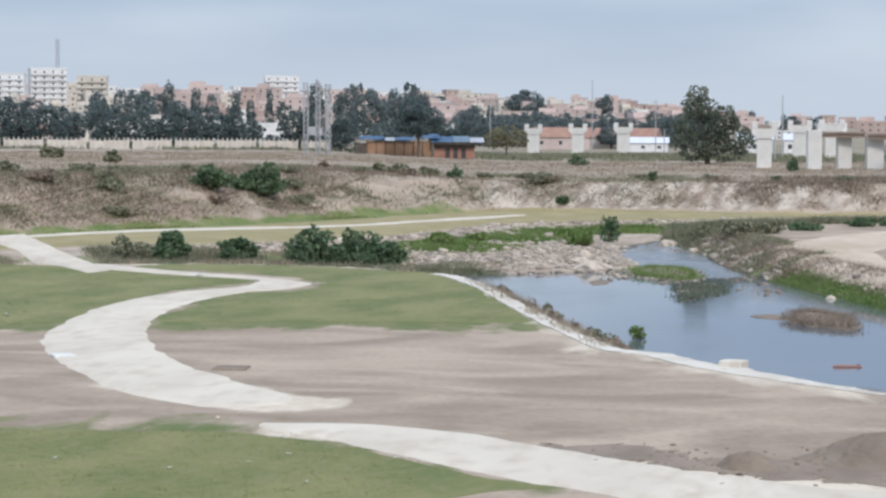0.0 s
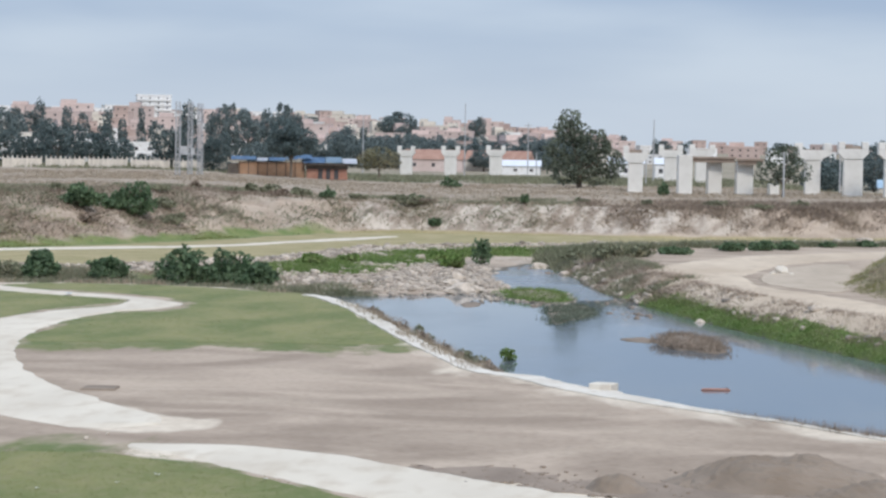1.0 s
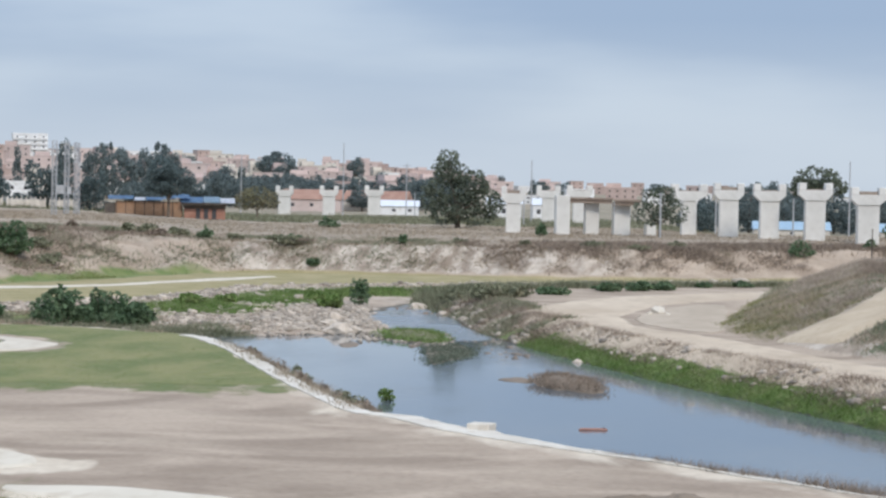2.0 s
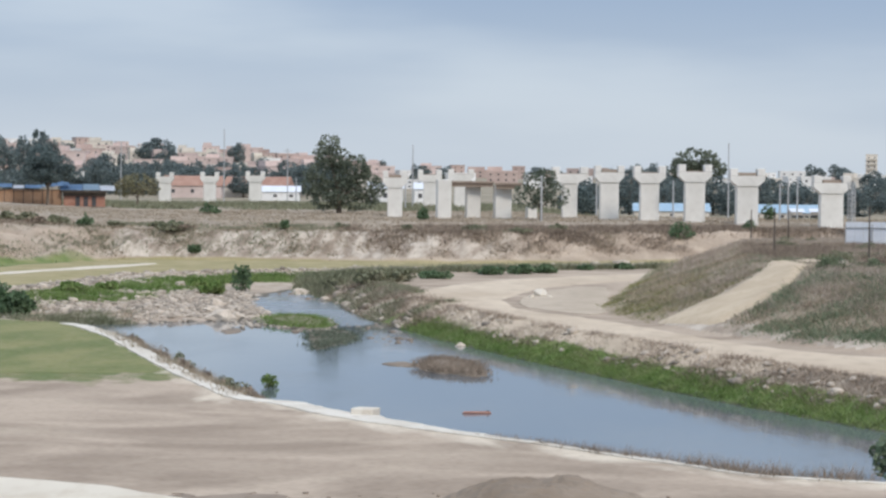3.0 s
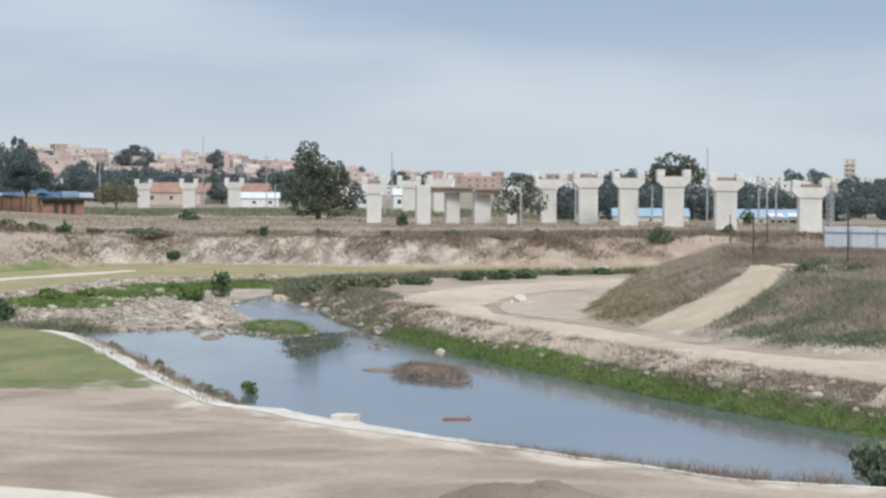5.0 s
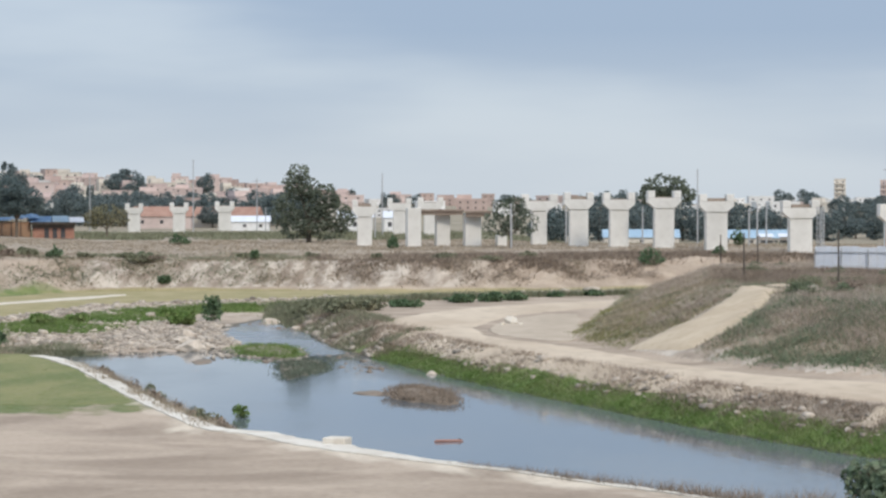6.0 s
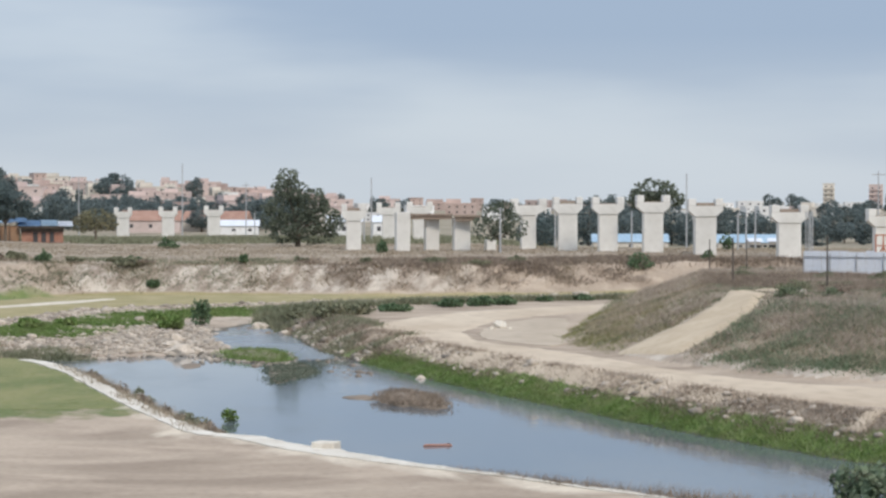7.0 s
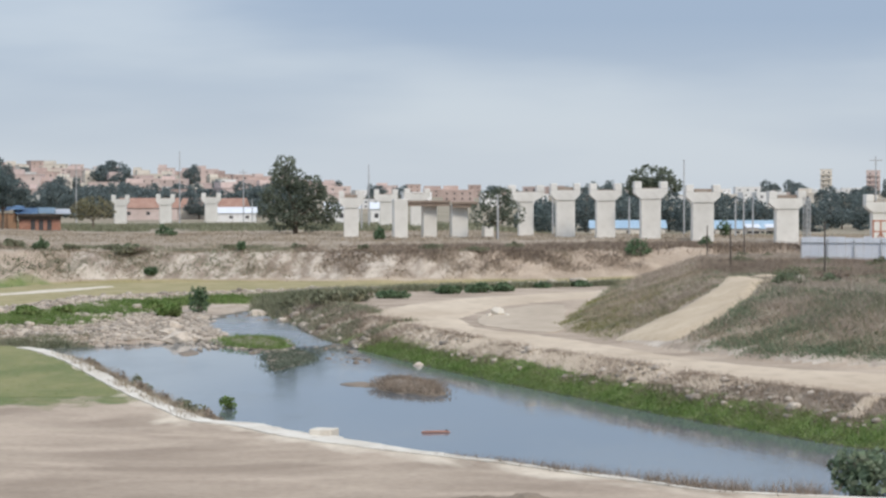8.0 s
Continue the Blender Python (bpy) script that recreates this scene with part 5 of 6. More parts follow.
# rough growth and stones on the bare tip of the road bank
tip = lambda x, y: (inside(RIGHT_BANK, x, y) > 0.1) & (inside(RIGHT_BANK, x, y) < 7.5) & (inside(MOUND, x, y) < -9)
stuff("scrub", tufts(scatter(16000, -1.5, 5.5, 236, 335, lambda x, y: tip(x, y) & patchy(x, y, 5, 63, 0.0), 63), 0.65, 0.5, 11, 0.06, 63, 0.7), M_SCRUB, "grey-green scrub on the tip of the road bank", "scrub")
stuff("dry_weeds", tufts(scatter(12000, -1.5, 5.5, 232, 335, lambda x, y: tip(x, y) & patchy(x, y, 4, 64, 0.05), 64), 0.6, 0.5, 11, 0.05, 64, 0.7), M_THISTLE, "brown weeds on the tip of the road bank", "weeds")
stuff("riprap_stones", stones(scatter(5000, -1.5, 5.5, 236, 330, lambda x, y: tip(x, y) & (inside(RIGHT_BANK, x, y) < 3.0) & patchy(x, y, 4, 65, 0.0), 65), 0.26, 65), M_ROCK, "pale stones at the tip of the road bank", "stones")


# low islets of silt and weed in the stream
def islet(outline, top, seed, label):
    c = curve_through(outline, 8, closed=True)
    mid = c.mean(0)
    bm = bmesh.new()
    rings = []
    for k, z in ((1.0, -0.3), (0.9, 0.05), (0.6, top), (0.25, top * 1.2)):
        rings.append([bm.verts.new((*(mid + (p - mid) * k * (1 + 0.2 * float(rough2(p[0], p[1], seed)))), z + 0.06 * float(rough2(p[0] * 2, p[1] * 2, seed + 1)))) for p in c])
    for a, b in zip(rings, rings[1:]):
        for i in range(len(c)):
            bm.faces.new((a[i], a[(i + 1) % len(c)], b[(i + 1) % len(c)], b[i]))
    bm.faces.new(rings[-1])
    bmesh.ops.recalc_face_normals(bm, faces=bm.faces)
    tagged(part("islet", bm, M_SOIL, None, "", True), label, "islet", kind="structure")
    return c, mid


def fill(c, mid, n, seed):
    rnd = np.random.default_rng(seed)
    p = c[rnd.integers(0, len(c), n)]
    return mid + (p - mid) * np.sqrt(rnd.uniform(0, 0.9, n))[:, None]


c1, m1 = islet([(-21.6, 249.7), (-19.5, 256), (-16.3, 253.7), (-14, 243.5), (-13.8, 232.4), (-16.7, 234.2), (-19.9, 239.9)], 0.35, 5, "stony islet overgrown with green weeds")
stuff("bank_grass", tufts(fill(c1, m1, 300, 1), 0.5, 0.5, 13, 0.06, 31, 0.8, z=0.15), M_REED, "green weeds on the stony islet", "weeds")
c2, m2 = islet([(-15, 225.5), (-13.9, 234.1), (-11.3, 230.5), (-10.3, 218.9), (-11.9, 208.4), (-13.2, 205)], 0.04, 6, "dark silty shoal in the stream")
stuff("scrub", tufts(fill(c2, m2, 340, 2), 0.3, 0.5, 14, 0.05, 32, 0.9, z=0.01), M_LEAF, "dark drowned weeds on the shoal", "weeds")
c3, m3 = islet([(-4.1, 188.8), (-2.4, 196.1), (0.4, 191.1), (1.5, 183), (1.2, 176.6), (-1.3, 179.8), (-3.1, 182)], 0.3, 7, "small islet covered in brown weeds")
stuff("dry_weeds", tufts(fill(c3, m3, 300, 3), 0.5, 0.4, 14, 0.04, 33, 0.8, z=0.15), M_THISTLE, "brown weeds on the small islet", "weeds")
c4, m4 = islet([(-6.8, 189.9), (-5.1, 192.3), (-3.6, 188.7), (-4.9, 187)], 0.06, 8, "low muddy spit in the stream")
c5, m5 = islet([(-23.8, 230.5), (-22.5, 233.9), (-21.6, 228.7), (-22.7, 225.3)], 0.05, 9, "low muddy shoal in the stream")

_q = np.random.default_rng(97)
stuff("river_stones", stones(np.vstack([c1[_q.integers(0, len(c1), 150)] + _q.normal(size=(150, 2)) * (0.5, 1.5), np.array([(-21.5, 243.0)]) + _q.normal(size=(60, 2)) * (1.2, 4.0)]), 0.2, 97, 0.5, z=np.full(210, 0.02)), M_ROCK, "pale rounded stones round the green islet", "stones")
# undergrowth along the shelter belt, below the piers and behind the lawn
stuff("scrub", tufts(scatter(16000, -11.8, 21, 545, 700, lambda x, y: patchy(x, y, 12, 44, -0.02), 44), 1.1, 1.0, 9, 0.16, 44, 0.6), M_SCRUB, "grey-green undergrowth on the plateau", "scrub")
stuff("scrub", tufts(scatter(9000, 8, 20.5, 228, 262, lambda x, y: (inside(TERRACE, x, y) < -0.3) & (inside(BERM, x, y) < -1) & (inside(CROSSING, x, y) < -2.5) & patchy(x, y, 7, 45, -0.05), 45), 0.8, 0.5, 12, 0.06, 45, 0.6), M_SCRUB, "low scrub behind the lawn", "scrub")
stuff("dry_weeds", tufts(scatter(5000, 8, 20.5, 224, 262, lambda x, y: (inside(TERRACE, x, y) < 1.0) & (inside(BERM, x, y) < -1) & (inside(CROSSING, x, y) < -2.5) & patchy(x, y, 5, 46, 0.0), 46), 0.7, 0.5, 12, 0.05, 46, 0.6), M_DRY, "dry weeds behind the lawn", "weeds")

# standing grass on the lawns
for seed, (q, n0, a0, a1, d0, d1, hh) in enumerate(((LAWN_NEAR, 9000, 10, 21, 84, 106, 0.11), (LAWN_MID, 9000, 5, 18, 150, 236, 0.13), (LAWN_BACK, 6000, 14, 21, 150, 235, 0.13))):
    ring = curve_through(q, 6, True)
    stuff("grass", tufts(scatter(n0, a0, a1, d0, d1, lambda x, y: inside(ring, x, y) > 0.6 + 1.2 * rough2(x / 2, y / 2, 60) + np.random.default_rng(61).normal(size=x.shape) * 1.8, 60 + seed), hh, 0.16, 7, 0.022, 60 + seed, 0.8), M_TURF, "short green grass of the lawn", "grass")
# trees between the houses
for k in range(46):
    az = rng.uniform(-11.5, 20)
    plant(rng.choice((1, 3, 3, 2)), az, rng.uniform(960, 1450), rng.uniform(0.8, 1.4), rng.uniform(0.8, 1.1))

# stones that break the surface of the stream
_q = np.random.default_rng(91)
shoal = np.array([(-7.8, 225.2), (-9.1, 238.3), (-6.7, 217.2), (-24.7, 247.5), (-23, 251.5), (-19.8, 241.5), (-17.1, 232.3), (-19.6, 294.8), (-22.4, 303.7), (-25.7, 310)])
stuff("river_stones", stones(shoal[_q.integers(0, len(shoal), 130)] + _q.normal(size=(130, 2)) * (1.0, 3.0), 0.2, 91, 0.4, z=np.full(130, -0.05)), M_SOIL, "dark wet stones breaking the surface of the stream", "stones")

# thin dead weeds on the faces of the embankment
stuff("dry_weeds", tufts(scatter(14000, -9, 9, 375, 412, lambda x, y: (inside(SCARP, x, y) > 1.5) & (inside(SCARP, x, y) < 13) & (inside(MOUND, x, y) < -3) & patchy(x, y, 4, 51, 0.24), 51), 0.45, 0.7, 9, 0.08, 51, 0.9), M_DRY, "dead brown weeds on the pale slope", "weeds")
stuff("dry_weeds", tufts(scatter(26000, 9, 21, 275, 400, lambda x, y: (inside(SCARP, x, y) > 1.5) & (inside(SCARP, x, y) < 24) & patchy(x, y, 10, 52, -0.08), 52), 0.5, 0.7, 9, 0.07, 52, 0.9), M_THISTLE, "dead brown weeds on the long slope", "weeds")
stuff("dry_weeds", tufts(scatter(11000, -8, 2.5, 372, 418, lambda x, y: (inside(SCARP, x, y) > 2.5) & (inside(SCARP, x, y) < 13) & (inside(MOUND, x, y) < -3) & patchy(x, y, 6, 74, 0.08), 74), 0.5, 0.7, 9, 0.08, 74, 0.9), M_THISTLE, "brown scrub on the tan slope below the piers", "weeds")
stuff("grass", tufts(scatter(16000, 8.5, 21, 265, 385, lambda x, y: (inside(SCARP, x, y) > -3) & (inside(SCARP, x, y) < 7) & patchy(x, y, 8, 58, 0.08), 58), 0.4, 0.6, 9, 0.06, 58, 0.8), M_TURF, "green grass at the foot of the long slope", "grass")
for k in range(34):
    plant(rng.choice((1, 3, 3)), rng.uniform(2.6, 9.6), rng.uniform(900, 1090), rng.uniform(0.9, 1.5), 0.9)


# ---- the unfinished viaduct ----
def pier(x, y, top, shaft_w=3.6, head_w=6.0, turn=0.0, rebar=False):
    """A concrete pier: shaft, flared head and two upstands that hold the beams."""
    z = height_at(x, y)
    h = top - z
    ob = thing("bridge_pier", pose(x, y, z, 0, 0, turn), "pale concrete bridge pier with a flared head, no deck yet", "bridge pier", "piers of the viaduct")
    s, w, dp = shaft_w / 2, head_w / 2, 1.25
    part("shaft", boxed(-s, s, -dp, dp, -0.8, h - 3.3, bevel=0.12), M_CONC, ob)
    bm = bmesh.new()
    prof = [(-s, h - 3.3), (s, h - 3.3), (w, h - 2.2), (w, h - 1.35), (-w, h - 1.35), (-w, h - 2.2)]
    for yy in (-dp - 0.2, dp + 0.2):
        bm.faces.new([bm.verts.new((px, yy, pz)) for px, pz in prof])
    bm.verts.ensure_lookup_table()
    for i in range(6):
        j = (i + 1) % 6
        bm.faces.new((bm.verts[i], bm.verts[j], bm.verts[6 + j], bm.verts[6 + i]))
    bmesh.ops.recalc_face_normals(bm, faces=bm.faces)
    head = part("pier_head", bm, M_CONC, ob)
    for k in (-1, 1):
        a, b = sorted((k * w, k * w * 0.56))
        part("upstand", boxed(a, b, -dp - 0.2, dp + 0.2, h - 1.35, h, bevel=0.08), M_CONC, head)
    part("bearing_seat", boxed(-w * 0.5, w * 0.5, -dp * 0.8, dp * 0.8, h - 1.35, h - (0.75 if rebar else 1.2), bevel=0.05), M_SLAB, head, "brown stained bearing seat")
    return ob


for x, y, top, sw, hw, rebar in (
    (-150.2, 917.8, 17.5, 3.0, 5.0, False), (-94.5, 744.0, 16.9, 3.7, 5.4, False), (-79.6, 735.7, 17.1, 3.7, 5.6, False),
    (-64.8, 727.1, 17.4, 3.8, 5.8, False), (-14.4, 469.8, 16.7, 2.9, 4.8, True),
    (-10.3, 639.9, 17.9, 3.4, 6.4, False), (-1.9, 620.0, 18.0, 3.4, 6.6, False), (20.1, 474.6, 17.8, 3.0, 7.2, False),
    (27.6, 469.2, 18.1, 3.7, 5.8, True), (34.7, 458.7, 18.0, 3.65, 6.1, False), (42.8, 453.0, 18.3, 3.8, 6.35, False),
    (52.0, 447.0, 17.6, 4.05, 6.5, True), (67.1, 442.9, 16.4, 4.25, 6.9, True), (83.7, 437.1, 15.7, 3.8, 6.3, False)):
    pier(x, y, top, sw, hw, 2.0, rebar)


def trestle(x, y, top, w):
    z = height_at(x, y)
    ob = thing("bridge_column", pose(x, y, z, 0, 0, 12), "plain pale concrete column under a thin deck slab", "bridge pier", "columns of the low deck")
    part("shaft", boxed(-w / 2, w / 2, -1.0, 1.0, -0.8, top - z, bevel=0.1), M_CONC, ob)
    return ob


for x, y, top, w in ((-4.7, 458.0, 15.1, 2.7), (0.9, 462.0, 14.0, 2.7), (6.6, 460.0, 14.0, 3.2), (12.3, 464.8, 9.8, 1.9)):
    trestle(x, y, top, w)


def deck(x0, y0, x1, y1, top):
    """A short deck slab with edge beams."""
    a, b = Vector((x0, y0, 0)), Vector((x1, y1, 0))
    ln = (b - a).length
    ob = thing("deck_slab", pose((x0 + x1) / 2, (y0 + y1) / 2, top, 0, 0, math.degrees(math.atan2(y1 - y0, x1 - x0))), "brown stained concrete deck slab on columns", "bridge deck", "slabs of the low deck")
    part("slab", boxed(-ln / 2, ln / 2, -3.0, 3.0, -0.45, 0.0, bevel=0.05), M_SLAB, ob)
    for k in (-2.4, 0.0, 2.4):
        part("beam", boxed(-ln / 2 + 0.2, ln / 2 - 0.2, k - 0.3, k + 0.3, -1.1, -0.45), M_SLAB, ob)


deck(-3.6, 462.0, 5.0, 462.0, 14.8)
deck(5.2, 460.0, 10.3, 459.9, 14.5)


# ---- the town ----
def house(name, w, d, storeys, material, label, cols, roof_room=False, pitched=False):
    """A flat-roofed house: walls, parapet, recessed windows on its front, a roof room."""
    ob = thing(name, Matrix(), label, "house", "houses of the hillside town")
    h = 3.1 * storeys
    part("wall", boxed(-w / 2, w / 2, -d / 2, d / 2, -3.0, h), material, ob)
    if pitched:
        bm = bmesh.new()
        e = 0.4
        v = [bm.verts.new(p) for p in ((-w / 2 - e, -d / 2 - e, h), (w / 2 + e, -d / 2 - e, h), (w / 2 + e, d / 2 + e, h), (-w / 2 - e, d / 2 + e, h), (-w / 2 - e, 0, h + d * 0.22), (w / 2 + e, 0, h + d * 0.22))]
        for q in ((0, 1, 5, 4), (2, 3, 4, 5), (0, 4, 3), (1, 2, 5), (3, 2, 1, 0)):
            bm.faces.new([v[i] for i in q])
        part("roof", bm, M_ROOF, ob, "faded clay tile roof")
    else:
        part("parapet", boxed(-w / 2 - 0.15, w / 2 + 0.15, -d / 2 - 0.15, d / 2 + 0.15, h, h + 0.7), material, ob)
    if roof_room:
        part("roof_room", boxed(-w / 2 + 0.3, 0.0, -d / 4, d / 2 - 0.3, h + 0.7, h + 3.0), material, ob)
    for s in range(storeys):
        for c in range(cols):
            x = (c + 0.5 - cols / 2) * w / cols
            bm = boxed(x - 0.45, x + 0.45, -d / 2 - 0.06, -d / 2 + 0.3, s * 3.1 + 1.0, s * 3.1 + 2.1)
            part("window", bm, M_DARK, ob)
    return ob


def block(name, w, d, storeys, material, label, cols):
    """A block of flats with balconies across its front."""
    ob = house(name, w, d, storeys, material, label, cols)
    for s in range(1, storeys):
        for c in range(cols):
            x = (c + 0.5 - cols / 2) * w / cols
            k = w / cols * 0.42
            part("balcony", boxed(x - k, x + k, -d / 2 - 1.3, -d / 2 - 0.07, s * 3.1 - 0.1, s * 3.1 + 0.95), material, ob)
    ob["category"] = "apartment block"
    return ob


kinds = [
    house("house", 11, 9, 2, M_PINK, "salmon rendered flat-roofed house on the hillside", 3),
    house("house", 14, 10, 3, M_PINK, "tall salmon rendered house on the hillside", 3, True),
    house("house", 9, 9, 3, M_BRICK, "unfinished bare brick house on the hillside", 2),
    house("house", 16, 10, 2, M_BRICK, "long bare brick house on the hillside", 4, True),
    house("house", 11, 9, 2, M_CREAM, "cream rendered flat-roofed house on the hillside", 3, True),
    house("house", 12, 10, 2, M_WHITE, "white painted flat-roofed house on the hillside", 3),
    house("house", 15, 9, 1, M_PINK, "low house with a clay tile roof", 3, False, True),
]
fresh = [True] * len(kinds)


def settle(k, az, d, turn, lift=0.0):
    x, y = polar(az, d)
    z = height_at(x, y) + lift
    if fresh[k]:
        fresh[k] = False
        kinds[k].matrix_basis = pose(x, y, z, 0, 0, az + turn)
    else:
        c = copy_thing(kinds[k], pose(x, y, z, 0, 0, az + turn))
        c.scale = (town.uniform(0.7, 1.5), town.uniform(0.8, 1.2), town.uniform(0.65, 1.05))


town = random.Random(12)
# terraces of houses climbing the hill; pinker in the middle of the town, whiter low on its far side
for d in (1010, 1110, 1210, 1320, 1440, 1570):
    az = 20.6
    while az > 2.2:
        if town.random() < 0.90:
            settle(town.choice((0, 0, 1, 1, 2, 3, 4, 4, 5, 5) if az < 16.5 else (0, 4, 5, 5, 1, 4)), az, d + town.uniform(-35, 35), town.uniform(-24, 24))
        az -= math.degrees(town.uniform(11, 17) / d)
for d in (1150, 1330, 1520):
    az = 2.2
    while az > -12.4:
        if town.random() < 0.8:
            settle(town.choice((0, 1, 2, 4, 5, 5, 3) if az > -4 else (4, 5, 0, 5)), az, d + town.uniform(-40, 40), town.uniform(-24, 24))
        az -= math.degrees(town.uniform(14, 24) / d)
# whiter houses along the crest
az = 14.8
while az > 7.0:
    settle(town.choice((5, 5, 5, 4, 0)), az, town.uniform(1640, 1760), town.uniform(-24, 24))
    az -= math.degrees(town.uniform(13, 22) / 1700)
# white houses among the trees of the belt
for az, d, k in ((17.06, 720, 5), (16.36, 730, 5), (16.13, 740, 4), (13.71, 700, 5), (13.51, 720, 5), (18.06, 735, 4), (18.65, 720, 6), (14.72, 760, 5), (11.14, 980, 5), (10.67, 1000, 4)):
    settle(k, az, d, town.uniform(-10, 10), 0.5)


def put_block(b, az, d, turn=0.0, top=None):
    x, y = polar(az, d)
    b.matrix_basis = pose(x, y, height_at(x, y) if top is None else top, 0, 0, az + turn)


put_block(block("apartment_block", 19.05, 12, 6, M_WHITE, "white apartment block with rows of balconies", 4), 18.79, 1300, 8, 28.0)
put_block(block("apartment_block", 16.08, 12, 5, M_WHITE, "white apartment block at the end of the ridge", 3), 19.64, 1360, -6, 29.5)
put_block(block("apartment_block", 16.35, 12, 5, M_CREAM, "cream apartment block with plain end wall", 3), 17.73, 1330, -4, 27.9)
put_block(block("apartment_block", 21.28, 12, 4, M_WHITE, "long white apartment block on the ridge", 4), 13.27, 1500, 4, 35.6)
put_block(block("apartment_block", 7.56, 10, 7, M_CREAM, "distant cream tower block", 2), -9.55, 1600, 0, 13.2)
put_block(block("apartment_block", 9.08, 10, 7, M_PINK, "distant salmon tower block", 2), -10.65, 1600, 0, 12.4)


def long_shed(name, x, y, w, d, h, wall, roof, label, turn=0.0):
    """A long low building with a shallow pitched roof and a row of doors."""
    z = height_at(x, y)
    ob = thing(name, pose(x, y, z, 0, 0, turn), label, "building")
    part("wall", boxed(-w / 2, w / 2, -d / 2, d / 2, -1.0, h), wall, ob)
    bm = bmesh.new()
    e, rise = 0.5, d * 0.2
    v = [bm.verts.new(p) for p in ((-w / 2 - e, -d / 2 - e, h), (w / 2 + e, -d / 2 - e, h), (w / 2 + e, d / 2 + e, h), (-w / 2 - e, d / 2 + e, h), (-w / 2 - e, 0, h + rise), (w / 2 + e, 0, h + rise))]
    for q in ((0, 1, 5, 4), (2, 3, 4, 5), (0, 4, 3), (1, 2, 5), (3, 2, 1, 0)):
        bm.faces.new([v[i] for i in q])
    part("roof", bm, roof, ob)
    n = max(3, int(w / 8))
    for i in range(n):
        c = (i + 0.5 - n / 2) * w / n
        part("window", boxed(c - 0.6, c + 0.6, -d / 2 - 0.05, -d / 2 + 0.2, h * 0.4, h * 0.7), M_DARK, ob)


long_shed("warehouse", -98.1, 854.4, 20.33, 18, 4.2, M_PINK, M_ROOF, "long warehouse with a faded clay tile roof", 3)
long_shed("warehouse", -76.8, 876.6, 22.88, 18, 4.0, M_CREAM, M_ROOF, "long cream warehouse with a reddish roof", -4)
long_shed("white_shed", -64.2, 797.4, 15.89, 10, 3.0, M_WHITE, M_TIN, "low white shed behind the piers", 2)
long_shed("white_shed", -24.8, 719.6, 10.21, 10, 4.6, M_WHITE, M_TIN, "low white shed beside the eucalyptus", 0)
long_shed("white_shed", -11.5, 739.9, 10.50, 10, 4.6, M_WHITE, M_TIN, "low white shed between the piers", 3)
long_shed("blue_shed", 60.9, 717.4, 22.13, 12, 2.3, M_CREAM, M_PALEBLUE, "long shed with a pale blue sheet roof", -2)
long_shed("blue_shed", 90.2, 694.2, 21.51, 12, 2.2, M_CREAM, M_PALEBLUE, "long low shed with a pale blue roof", 1)
long_shed("white_hut", 76.0, 554.8, 2.38, 4, 2.4, M_CREAM, M_TIN, "small pale hut on the plateau", 5)
long_shed("white_hut", 80.6, 554.2, 2.38, 4, 2.4, M_CREAM, M_TIN, "small cream hut beside the last pier", -5)


